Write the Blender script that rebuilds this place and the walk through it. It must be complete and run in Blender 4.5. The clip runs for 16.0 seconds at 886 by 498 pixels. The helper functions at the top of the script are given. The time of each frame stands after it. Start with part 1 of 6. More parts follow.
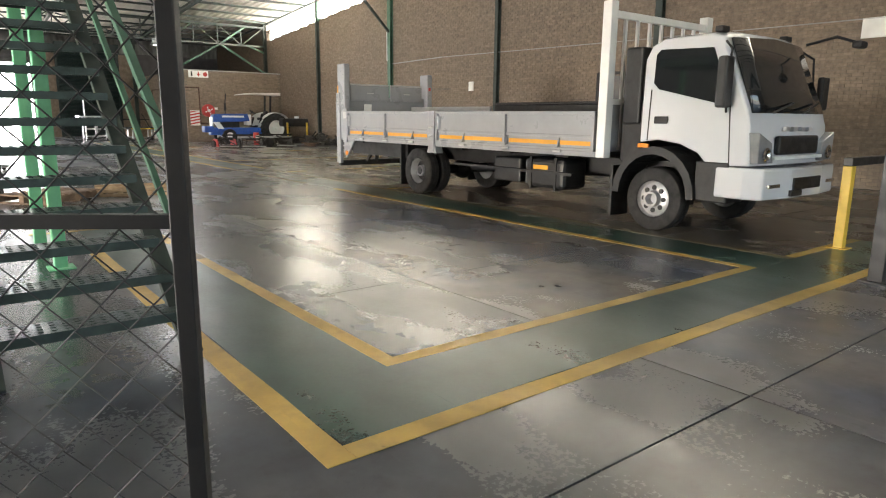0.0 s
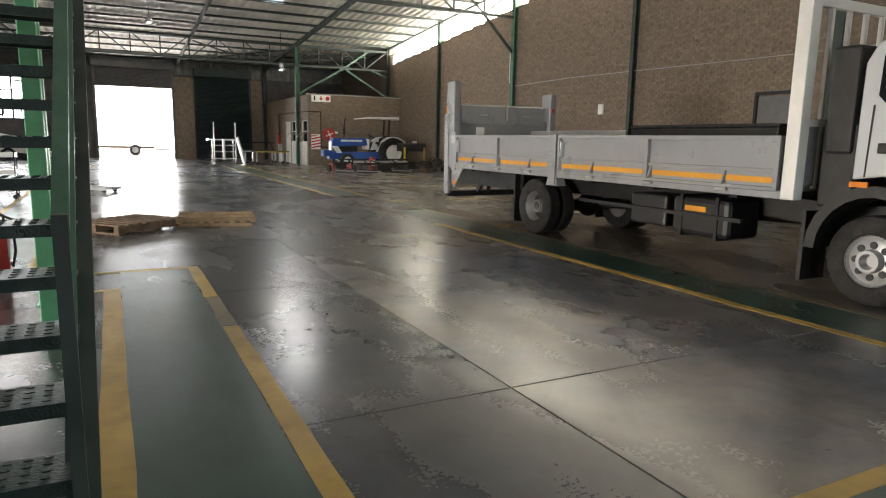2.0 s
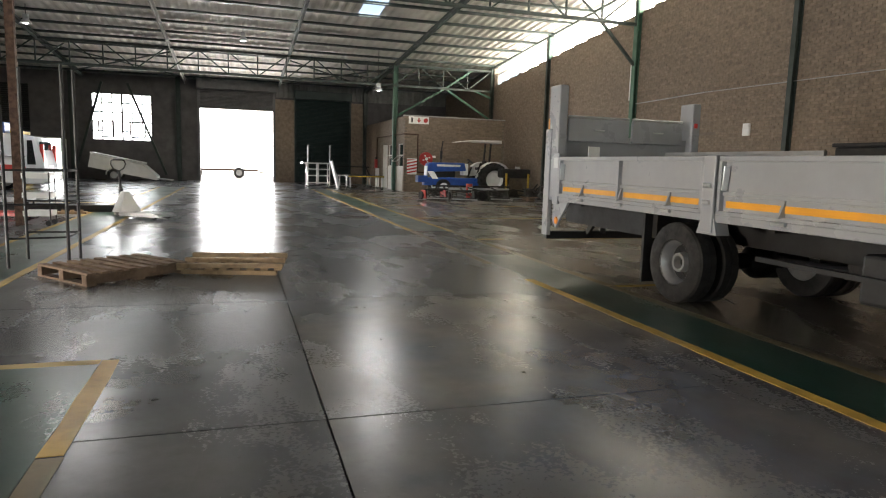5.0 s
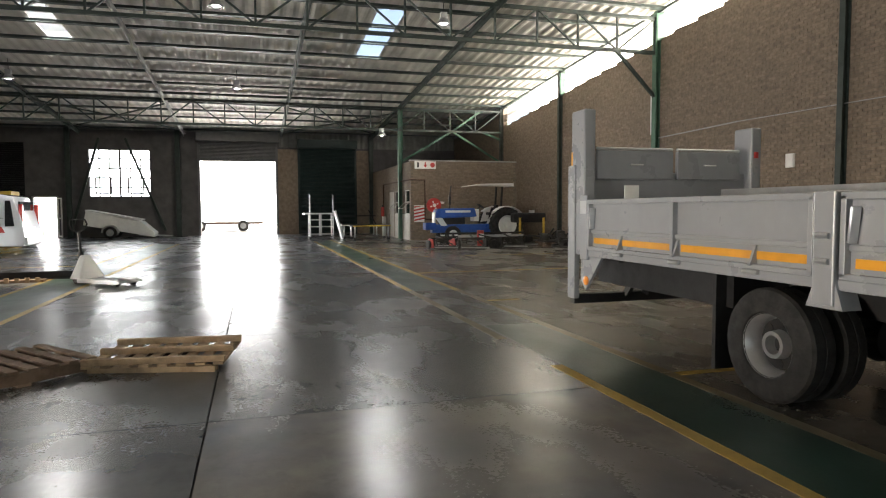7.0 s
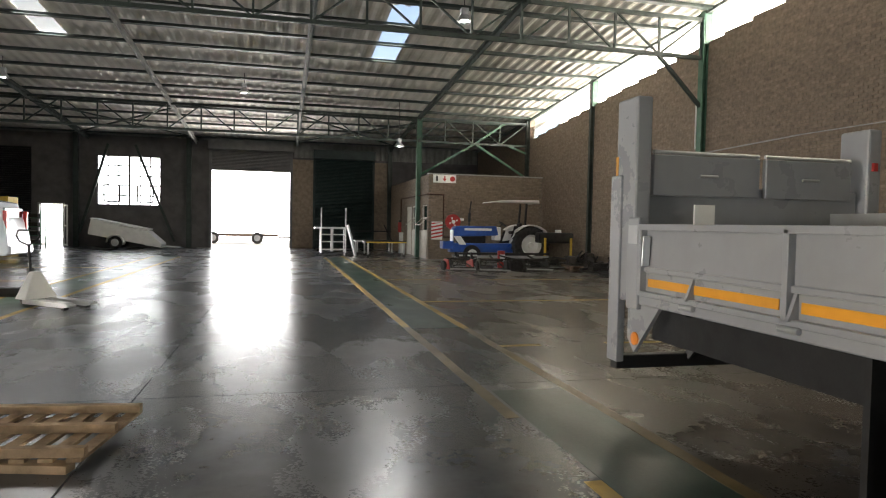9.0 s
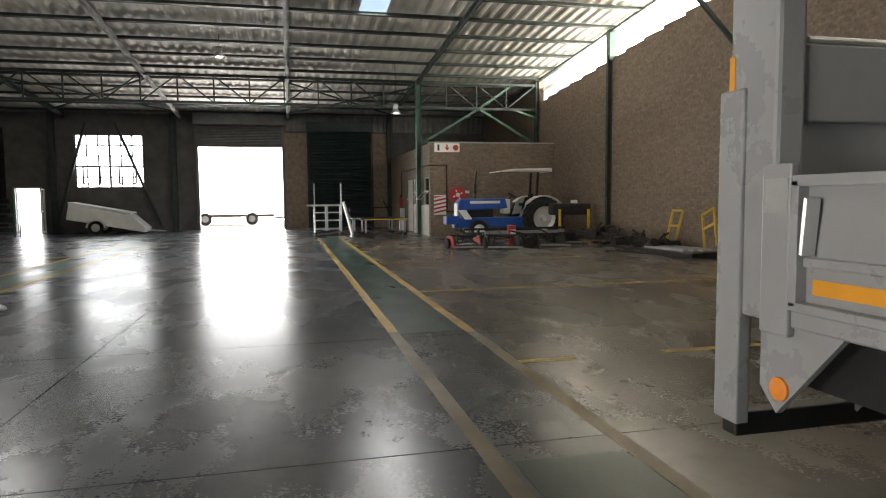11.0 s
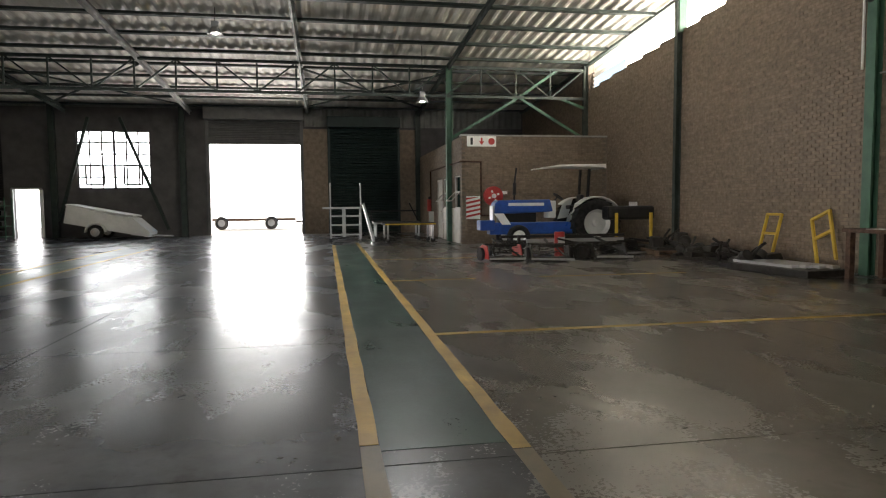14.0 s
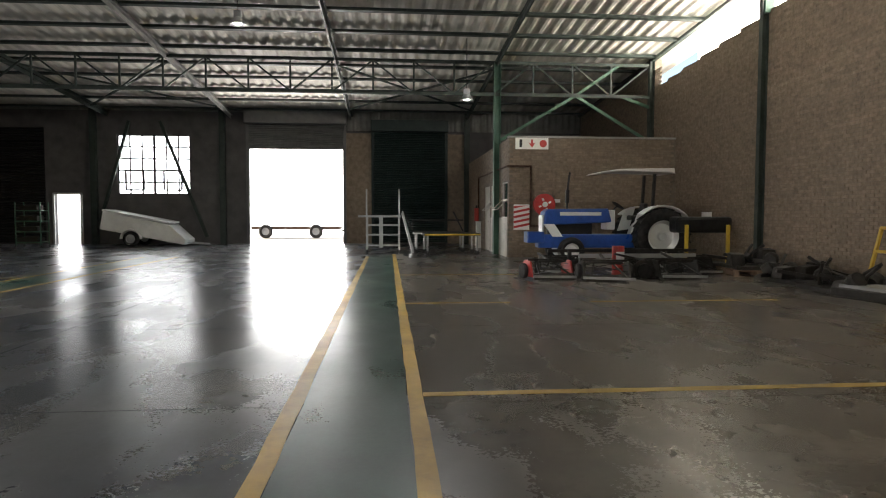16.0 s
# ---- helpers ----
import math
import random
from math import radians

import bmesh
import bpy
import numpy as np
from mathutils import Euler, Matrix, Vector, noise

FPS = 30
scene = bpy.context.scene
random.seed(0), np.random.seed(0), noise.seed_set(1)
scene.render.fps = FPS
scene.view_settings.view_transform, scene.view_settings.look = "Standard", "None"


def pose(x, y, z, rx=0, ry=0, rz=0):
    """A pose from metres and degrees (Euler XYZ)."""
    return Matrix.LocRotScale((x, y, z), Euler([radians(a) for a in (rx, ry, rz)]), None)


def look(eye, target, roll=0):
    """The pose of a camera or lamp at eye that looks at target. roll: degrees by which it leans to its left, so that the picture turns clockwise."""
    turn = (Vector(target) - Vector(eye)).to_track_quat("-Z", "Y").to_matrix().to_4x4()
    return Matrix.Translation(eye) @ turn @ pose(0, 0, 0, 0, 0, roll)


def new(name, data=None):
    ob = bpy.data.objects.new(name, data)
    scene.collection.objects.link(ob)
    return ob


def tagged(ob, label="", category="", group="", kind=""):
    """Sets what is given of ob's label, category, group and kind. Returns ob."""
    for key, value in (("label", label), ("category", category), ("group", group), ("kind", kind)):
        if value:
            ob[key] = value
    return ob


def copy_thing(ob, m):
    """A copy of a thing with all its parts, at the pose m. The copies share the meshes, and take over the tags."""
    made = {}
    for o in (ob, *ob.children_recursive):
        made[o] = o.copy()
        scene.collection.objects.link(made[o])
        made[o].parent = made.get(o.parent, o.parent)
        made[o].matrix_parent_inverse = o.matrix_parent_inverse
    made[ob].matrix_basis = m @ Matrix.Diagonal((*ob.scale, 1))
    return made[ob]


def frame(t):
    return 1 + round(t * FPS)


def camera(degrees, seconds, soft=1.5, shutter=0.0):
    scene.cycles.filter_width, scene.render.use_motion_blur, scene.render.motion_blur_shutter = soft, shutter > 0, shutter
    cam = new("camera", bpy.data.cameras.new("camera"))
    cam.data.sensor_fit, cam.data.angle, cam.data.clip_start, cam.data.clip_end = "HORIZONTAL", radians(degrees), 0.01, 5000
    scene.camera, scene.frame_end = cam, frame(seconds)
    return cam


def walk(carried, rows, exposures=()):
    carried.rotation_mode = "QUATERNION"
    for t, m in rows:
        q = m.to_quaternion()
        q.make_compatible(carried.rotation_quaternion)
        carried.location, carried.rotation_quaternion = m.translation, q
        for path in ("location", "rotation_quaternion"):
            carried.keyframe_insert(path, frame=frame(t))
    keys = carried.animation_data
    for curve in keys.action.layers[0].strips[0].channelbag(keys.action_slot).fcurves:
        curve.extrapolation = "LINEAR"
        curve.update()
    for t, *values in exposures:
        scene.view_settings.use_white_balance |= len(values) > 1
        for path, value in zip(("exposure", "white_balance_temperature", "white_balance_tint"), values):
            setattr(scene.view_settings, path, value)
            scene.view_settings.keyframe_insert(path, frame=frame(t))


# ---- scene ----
cam = camera(68.8, 16.0, soft=1.1)
EXPOSURE = 2.0
PATH = [
    (0, (0.571, 0.541, 1.419), (1.775, 2.087, 1.018), 0.6),
    (0.5, (0.87, 0.895, 1.383), (1.891, 2.577, 1.025), 1.2),
    (1, (1.228, 1.259, 1.446), (2.297, 2.921, 1.137), -0.1),
    (1.5, (1.56, 1.68, 1.428), (2.451, 3.444, 1.123), 1.3),
    (2, (1.811, 2.121, 1.399), (2.712, 3.876, 1.069), 1.1),
    (2.5, (2.139, 2.564, 1.383), (2.997, 4.345, 1.081), -1.2),
    (3, (2.454, 3.145, 1.424), (3.103, 5.012, 1.121), -0.4),
    (5.3, (3.477, 5.111, 1.358), (4.084, 6.999, 1.101), 1.9),
    (5.5, (3.557, 5.311, 1.365), (4.31, 7.136, 1.044), 2.7),
    (6, (3.805, 5.777, 1.322), (4.582, 7.567, 0.882), -0.3),
    (6.5, (3.959, 6.217, 1.376), (4.522, 8.128, 1.196), 0.6),
    (7, (4.136, 6.669, 1.418), (4.693, 8.585, 1.295), -0.3),
    (7.5, (4.366, 7.119, 1.427), (4.756, 9.08, 1.379), -0.7),
    (8, (4.588, 7.706, 1.423), (5.045, 9.651, 1.329), 0.1),
    (8.5, (4.79, 8.091, 1.445), (5.302, 10.023, 1.396), 0.9),
    (8.7, (4.857, 8.273, 1.478), (5.347, 10.212, 1.422), 1.3),
    (11, (5.647, 10.755, 1.43), (6.105, 12.696, 1.277), -0.6),
    (11.5, (5.72, 11.468, 1.398), (5.903, 13.455, 1.276), 0.6),
    (12, (5.826, 11.915, 1.403), (5.692, 13.91, 1.342), -2.0),
    (12.5, (5.956, 12.484, 1.384), (5.606, 14.452, 1.342), -0.8),
    (13, (6.107, 13.0, 1.423), (6.12, 14.998, 1.342), -1.7),
    (13.5, (6.337, 13.549, 1.378), (6.443, 15.541, 1.23), -0.7),
    (14, (6.491, 14.059, 1.338), (6.843, 16.023, 1.2), -0.5),
    (14.5, (6.783, 14.615, 1.312), (7.248, 16.556, 1.179), -2.6),
    (15, (6.978, 15.094, 1.299), (7.359, 17.055, 1.208), -0.2),
    (15.5, (7.156, 15.525, 1.317), (7.502, 17.494, 1.271), -1.3),
    (16, (7.331, 16.051, 1.27), (7.5, 18.041, 1.166), 0.1),
]
walk(cam, [(t, look(eye, target, roll)) for t, eye, target, roll in PATH],
     exposures=[(0, EXPOSURE + 1.05), (1, EXPOSURE + 0.7), (2.5, EXPOSURE + 0.35), (6.5, EXPOSURE + 0.3), (8.5, EXPOSURE + 0.1), (12.5, EXPOSURE + 0.05), (16, EXPOSURE - 0.1)])

# ---- light ----
SUN_ELEV, SUN_AZ = 19.0, 87.0     # azimuth of the sunbeam's travel, from +y towards +x
world = bpy.data.worlds.new("world")
scene.world = world
world.use_nodes = True
wn = world.node_tree.nodes
sky = wn.new("ShaderNodeTexSky")
sky.sky_type = 'NISHITA'
sky.sun_disc = False
sky.sun_elevation = radians(SUN_ELEV)
sky.sun_rotation = radians(SUN_AZ + 180)
world.node_tree.links.new(sky.outputs[0], wn["Background"].inputs[0])
wn["Background"].inputs[1].default_value = 0.10
sun = new("sun", bpy.data.lights.new("sun", 'SUN'))
sun.data.energy, sun.data.angle, sun.data.color = 4.5, radians(0.5), (1.0, 0.86, 0.66)
_a = radians(SUN_AZ)
sun.matrix_world = look((-30, 0, 30), (-30 + math.sin(_a), math.cos(_a), 30 - math.tan(radians(SUN_ELEV))))


def area(name, centre, target, sx, sy, watts, colour):
    lamp = new(name, bpy.data.lights.new(name, 'AREA'))
    lamp.data.shape, lamp.data.size, lamp.data.size_y = 'RECTANGLE', sx, sy
    lamp.data.energy, lamp.data.color = watts, colour
    lamp.matrix_world = look(centre, target)
    return lamp


# daylight through the openings
area("daylight_left_door", (-11.6, 8.0, 2.3), (0, 8.0, 2.2), 4.6, 5.0, 90, (0.95, 0.98, 1.0))
area("daylight_left_gate", (-11.6, 20.6, 2.4), (0, 20.6, 2.2), 4.6, 1.2, 60, (1.0, 0.98, 0.95))
area("daylight_back_door", (6.0, -5.8, 2.4), (6.0, 5, 2.6), 8.0, 4.6, 24, (0.92, 0.97, 1.0))
# upward lamps added outside the doors as sunlit-yard bounce, to brighten the roof sheeting
area("yard_fill_far_door", (3.32, 47.6, 0.05), (3.32, 42.0, 5.2), 4.0, 3.2, 520, (1.0, 0.95, 0.89))
area("yard_fill_left_door", (-13.6, 8.0, 0.05), (-8.0, 9.0, 5.2), 4.8, 3.0, 1100, (1.0, 0.95, 0.89))
area("yard_fill_left_gate", (-13.4, 20.6, 0.05), (-8.0, 20.8, 5.2), 1.2, 3.0, 350, (1.0, 0.97, 0.92))
for _x in (-1.75, 8.2):
    area("daylight_skylight", (_x, 28.2, 7.02), (_x, 28.2 - 0.5, 0), 0.8, 4.4, 70, (1.0, 0.98, 0.95))

# ---- materials ----


def mat(name, base, rough=0.6, metal=0.0, var=0.18, scale=3.0, bump=0.1, bscale=40.0, dark=None, coat=0.0, piece=0.0):
    m = bpy.data.materials.new(name)
    m.use_nodes = True
    n, l = m.node_tree.nodes, m.node_tree.links
    p = n["Principled BSDF"]
    tc = n.new("ShaderNodeTexCoord")
    a = n.new("ShaderNodeTexNoise")
    a.inputs["Scale"].default_value, a.inputs["Detail"].default_value, a.inputs["Roughness"].default_value = scale, 6, 0.62
    b = n.new("ShaderNodeTexNoise")
    b.inputs["Scale"].default_value, b.inputs["Detail"].default_value = bscale, 3
    l.new(tc.outputs["Object"], a.inputs["Vector"])
    l.new(tc.outputs["Object"], b.inputs["Vector"])
    r = n.new("ShaderNodeValToRGB")
    d = dark or tuple(c * (1 - 2 * var) for c in base)
    r.color_ramp.elements[0].position, r.color_ramp.elements[0].color = 0.32, (*d, 1)
    r.color_ramp.elements[1].position, r.color_ramp.elements[1].color = 0.62, (*base, 1)
    l.new(a.outputs["Fac"], r.inputs[0])
    out = r.outputs[0]
    if piece:
        oi, gi, ad = n.new("ShaderNodeObjectInfo"), n.new("ShaderNodeNewGeometry"), n.new("ShaderNodeMath")
        l.new(oi.outputs["Random"], ad.inputs[0])
        l.new(gi.outputs["Random Per Island"], ad.inputs[1])
        fr = n.new("ShaderNodeMath")
        fr.operation = 'FRACT'
        l.new(ad.outputs[0], fr.inputs[0])
        mr = n.new("ShaderNodeMapRange")
        mr.inputs[3].default_value, mr.inputs[4].default_value = 1 - piece, 1 + piece
        l.new(fr.outputs[0], mr.inputs[0])
        hs = n.new("ShaderNodeHueSaturation")
        l.new(mr.outputs[0], hs.inputs["Value"])
        l.new(out, hs.inputs["Color"])
        out = hs.outputs[0]
    l.new(out, p.inputs["Base Color"])
    rr = n.new("ShaderNodeMapRange")
    rr.inputs[1].default_value, rr.inputs[2].default_value = 0.3, 0.7
    rr.inputs[3].default_value, rr.inputs[4].default_value = min(1, rough * 1.25), rough * 0.8
    l.new(a.outputs["Fac"], rr.inputs[0])
    l.new(rr.outputs[0], p.inputs["Roughness"])
    p.inputs["Metallic"].default_value = metal
    p.inputs["Coat Weight"].default_value = coat
    if bump:
        bn = n.new("ShaderNodeBump")
        bn.inputs["Strength"].default_value, bn.inputs["Distance"].default_value = bump, 0.01
        l.new(b.outputs["Fac"], bn.inputs["Height"])
        l.new(bn.outputs[0], p.inputs["Normal"])
    return m


def floor_mat(name, base, worn, cut, rough):
    """Painted, polished concrete: a paint coat worn through in patches, scuffs, stains and dull spots."""
    m = bpy.data.materials.new(name)
    m.use_nodes = True
    n, l = m.node_tree.nodes, m.node_tree.links
    p = n["Principled BSDF"]
    g = n.new("ShaderNodeNewGeometry")

    def noise_at(scale, detail, rgh=0.6, stretch=None):
        t = n.new("ShaderNodeTexNoise")
        t.inputs["Scale"].default_value, t.inputs["Detail"].default_value, t.inputs["Roughness"].default_value = scale, detail, rgh
        if stretch:
            mp = n.new("ShaderNodeMapping")
            mp.inputs["Scale"].default_value = stretch
            l.new(g.outputs["Position"], mp.inputs[0])
            l.new(mp.outputs[0], t.inputs["Vector"])
        else:
            l.new(g.outputs["Position"], t.inputs["Vector"])
        return t.outputs["Fac"]

    def ramp(f, p0, c0, p1, c1):
        r = n.new("ShaderNodeValToRGB")
        r.color_ramp.elements[0].position, r.color_ramp.elements[0].color = p0, (*c0, 1)
        r.color_ramp.elements[1].position, r.color_ramp.elements[1].color = p1, (*c1, 1)
        l.new(f, r.inputs[0])
        return r.outputs[0]

    def mix(f, a, b, mode='MIX'):
        x = n.new("ShaderNodeMix")
        x.data_type, x.blend_type = 'RGBA', mode
        if isinstance(f, float):
            x.inputs[0].default_value = f
        else:
            l.new(f, x.inputs[0])
        l.new(a, x.inputs[6])
        l.new(b, x.inputs[7])
        return x.outputs[2]

    big, mid, fine = noise_at(0.45, 4, 0.55), noise_at(2.3, 7, 0.62), noise_at(38, 4)
    streak = noise_at(1.2, 4, 0.52, (1.0, 0.45, 1.0))
    paint = ramp(mid, 0.3, tuple(c * 0.72 for c in base), 0.7, tuple(c * 1.15 for c in base))
    bare = ramp(mid, 0.3, tuple(c * 0.7 for c in worn), 0.7, tuple(c * 1.15 for c in worn))
    wear = ramp(big, cut - 0.14, (0, 0, 0), cut + 0.20, (1, 1, 1))
    col = mix(wear, paint, bare)
    stain = ramp(streak, 0.30, (0.70, 0.69, 0.68), 0.56, (1, 1, 1))
    col = mix(1.0, col, stain, 'MULTIPLY')
    spot = ramp(noise_at(7.0, 3), 0.22, (0.78, 0.78, 0.78), 0.46, (1, 1, 1))
    col = mix(1.0, col, spot, 'MULTIPLY')
    speck = ramp(noise_at(13, 2, 0.45), 0.17, (0.4, 0.39, 0.38), 0.25, (1, 1, 1))
    col = mix(1.0, col, speck, 'MULTIPLY')
    scuff = ramp(noise_at(9, 5, 0.7, (1.0, 0.12, 1.0)), 0.60, (1, 1, 1), 0.80, (1.25, 1.24, 1.2))
    col = mix(1.0, col, scuff, 'MULTIPLY')
    l.new(col, p.inputs["Base Color"])
    ro = ramp(streak, 0.33, (rough * 1.3,) * 3, 0.66, (rough * 0.88,) * 3)
    ro = mix(1.0, ro, ramp(fine, 0.3, (0.93,) * 3, 0.7, (1.05,) * 3), 'MULTIPLY')
    l.new(ro, p.inputs["Roughness"])
    bn = n.new("ShaderNodeBump")
    bn.inputs["Strength"].default_value, bn.inputs["Distance"].default_value = 0.022, 0.006
    l.new(mix(0.5, ramp(mid, 0, (0, 0, 0), 1, (1, 1, 1)), ramp(noise_at(11, 4), 0, (0, 0, 0), 1, (1, 1, 1))), bn.inputs["Height"])
    l.new(bn.outputs[0], p.inputs["Normal"])
    return m


def glass_mat(name, tint, rough=0.03):
    m = bpy.data.materials.new(name)
    m.use_nodes = True
    p = m.node_tree.nodes["Principled BSDF"]
    p.inputs["Base Color"].default_value = (*tint, 1)
    p.inputs["Roughness"].default_value, p.inputs["Transmission Weight"].default_value, p.inputs["IOR"].default_value = rough, 1.0, 1.2
    return m


def glow_mat(name, colour, strength):
    m = bpy.data.materials.new(name)
    m.use_nodes = True
    n, l = m.node_tree.nodes, m.node_tree.links
    e = n.new("ShaderNodeEmission")
    e.inputs[0].default_value, e.inputs[1].default_value = (*colour, 1), strength
    l.new(e.outputs[0], n["Material Output"].inputs[0])
    return m


M_PAINTED = floor_mat("grey_blue_floor_paint", (0.058, 0.066, 0.080), (0.14, 0.135, 0.13), 0.56, 0.25)
M_BLUE = floor_mat("bay_floor_paint", (0.055, 0.072, 0.11), (0.25, 0.225, 0.19), 0.48, 0.24)
M_BARE = floor_mat("brown_concrete", (0.085, 0.076, 0.066), (0.13, 0.117, 0.10), 0.50, 0.25)
M_GREEN = floor_mat("green_floor_paint", (0.018, 0.056, 0.043), (0.05, 0.072, 0.06), 0.60, 0.30)
M_YELLOW = floor_mat("yellow_line_paint", (0.52, 0.34, 0.06), (0.33, 0.24, 0.09), 0.60, 0.42)
M_FADED = floor_mat("worn_yellow_line_paint", (0.24, 0.18, 0.08), (0.15, 0.13, 0.09), 0.50, 0.40)
M_BRICK = mat("brown_stock_brick", (0.225, 0.175, 0.13), 0.85, var=0.16, scale=9, bump=0.5, bscale=60, piece=0.13)
M_MORTAR = mat("grey_mortar", (0.18, 0.148, 0.118), 0.95, var=0.15, scale=6, bump=0.4)
M_JOINT = mat("dark_joint_filler", (0.02, 0.019, 0.018), 0.95, var=0.2)
M_BRICKFAR = mat("brown_brickwork", (0.30, 0.235, 0.175), 0.88, var=0.16, scale=5, bump=0.4, piece=0.15)
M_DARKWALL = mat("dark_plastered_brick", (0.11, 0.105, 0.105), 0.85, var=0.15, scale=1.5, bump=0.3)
M_ROOF = mat("pale_roof_sheet", (0.80, 0.77, 0.70), 0.7, var=0.14, scale=0.8, bump=0.15)
M_STEEL = mat("dark_green_steel", (0.028, 0.042, 0.036), 0.55, 0.0, var=0.15, scale=4)
M_STEELG = mat("green_painted_column", (0.05, 0.13, 0.085), 0.5, var=0.12, scale=4)
M_LIGHTSTEEL = mat("pale_grey_steel", (0.36, 0.36, 0.35), 0.5, 0.1, var=0.12)
M_MINT = mat("mint_green_steel", (0.16, 0.50, 0.27), 0.42, var=0.12, scale=5)
M_TREAD = mat("green_chequer_plate", (0.022, 0.040, 0.034), 0.34, 0.3, var=0.2, scale=12, bump=0.4, bscale=90)
M_BLACKST = mat("black_steel", (0.010, 0.010, 0.011), 0.5, 0.0, var=0.2, scale=6)
M_WIRE = mat("dark_gate_wire", (0.02, 0.02, 0.02), 0.6, 0.2)
M_SHUTTER = mat("grey_roller_shutter", (0.16, 0.16, 0.16), 0.5, 0.3, var=0.1)
M_GREENDOOR = mat("dark_green_shutter", (0.018, 0.034, 0.033), 0.55, 0.1, var=0.12)
M_CLAD = mat("grey_wall_sheeting", (0.20, 0.20, 0.19), 0.6, 0.2, var=0.12)
M_TRUCKWHITE = mat("white_truck_paint", (0.58, 0.60, 0.63), 0.20, var=0.02, scale=1.5, bump=0.0, coat=0.6)
M_BEDGREY = mat("pale_grey_bed_paint", (0.28, 0.29, 0.31), 0.30, var=0.05, scale=3, bump=0.03)
M_BLACKP = mat("black_plastic", (0.011, 0.011, 0.012), 0.5, var=0.2, scale=8)
M_TYRE = mat("black_tyre_rubber", (0.013, 0.012, 0.012), 0.75, var=0.25, scale=9, bump=0.3)
M_RIM = mat("silver_wheel_steel", (0.46, 0.46, 0.47), 0.35, 0.6, var=0.1, scale=6)
M_DARKGLASS = mat("dark_tinted_glass", (0.012, 0.014, 0.016), 0.06, var=0.05, bump=0.0, coat=0.5)
M_ORANGE = mat("orange_reflective_tape", (0.72, 0.33, 0.03), 0.35, var=0.08)
M_AMBER = mat("amber_lens", (0.75, 0.25, 0.04), 0.2, var=0.05, bump=0)
M_CHROME = mat("chrome", (0.7, 0.7, 0.7), 0.15, 1.0, var=0.03, bump=0)
M_RED = mat("red_paint", (0.50, 0.045, 0.04), 0.35, var=0.12, scale=5)
M_WHITE = mat("white_paint", (0.78, 0.78, 0.76), 0.4, var=0.06)
M_BLUEP = mat("blue_tractor_paint", (0.022, 0.085, 0.36), 0.32, var=0.15, scale=5, coat=0.3)
M_YELP = mat("yellow_steel_paint", (0.68, 0.46, 0.05), 0.45, var=0.12)
M_WOOD = mat("raw_pallet_wood", (0.36, 0.25, 0.15), 0.8, var=0.22, scale=7, bump=0.3, piece=0.2)
M_WOODD = mat("weathered_pallet_wood", (0.20, 0.13, 0.085), 0.85, var=0.22, scale=7, bump=0.3, piece=0.2)
M_DOORW = mat("off_white_door_paint", (0.50, 0.47, 0.41), 0.55, var=0.08)
M_ALU = mat("grey_aluminium", (0.50, 0.51, 0.52), 0.35, 0.6, var=0.08)
M_PAPER = mat("white_paper", (0.8, 0.8, 0.77), 0.8, var=0.03, bump=0)
M_GREASE = mat("greasy_black_iron", (0.028, 0.025, 0.022), 0.5, 0.3, var=0.3, scale=9, bump=0.3)
M_RUST = mat("rusty_steel", (0.10, 0.055, 0.035), 0.75, 0.2, var=0.3, scale=10, bump=0.3)
M_GROUND = mat("pale_yard_concrete", (0.42, 0.40, 0.37), 0.85, var=0.12, scale=0.6)
M_SKYGLOW = glow_mat("bright_day_backdrop", (1.0, 1.0, 1.0), 2.6)
M_CLERE = glow_mat("bright_sky_backdrop", (1.0, 0.93, 0.80), 7.0)
M_LAMP = glow_mat("lit_lamp", (1.0, 0.97, 0.92), 9.0)
M_TAIL = mat("red_lamp_lens", (0.55, 0.04, 0.03), 0.2, var=0.05, bump=0)
M_HEAD = mat("clear_headlamp", (0.42, 0.44, 0.46), 0.12, 0.5, var=0.15, bump=0)

# ---- mesh helpers ----


def bm_new():
    return bmesh.new()


def box(bm, x0, x1, y0, y1, z0, z1):
    v = [bm.verts.new(c) for c in ((x0, y0, z0), (x1, y0, z0), (x1, y1, z0), (x0, y1, z0), (x0, y0, z1), (x1, y0, z1), (x1, y1, z1), (x0, y1, z1))]
    for f in ((3, 2, 1, 0), (4, 5, 6, 7), (0, 1, 5, 4), (1, 2, 6, 5), (2, 3, 7, 6), (3, 0, 4, 7)):
        bm.faces.new([v[i] for i in f])
    return v


def beam(bm, p, q, w, h=None):
    """A square bar from p to q."""
    p, q, h = Vector(p), Vector(q), h or w
    d = (q - p)
    m = Matrix.Translation((p + q) / 2) @ d.to_track_quat('Z', 'X' if abs(d.normalized().z) < 0.99 else 'Y').to_matrix().to_4x4()
    for v in box(bm, -w / 2, w / 2, -h / 2, h / 2, -d.length / 2, d.length / 2):
        v.co = m @ v.co


def rod(bm, p, q, r, n=10, r2=None):
    p, q = Vector(p), Vector(q)
    d = q - p
    m = Matrix.Translation((p + q) / 2) @ d.to_track_quat('Z', 'Y').to_matrix().to_4x4()
    bmesh.ops.create_cone(bm, cap_ends=True, segments=n, radius1=r, radius2=r if r2 is None else r2, depth=d.length, matrix=m)


def pipe(bm, pts, r, n=8):
    for a, b in zip(pts, pts[1:]):
        rod(bm, a, b, r, n)
    for a in pts[1:-1]:
        bmesh.ops.create_icosphere(bm, subdivisions=1, radius=r * 1.03, matrix=Matrix.Translation(a))


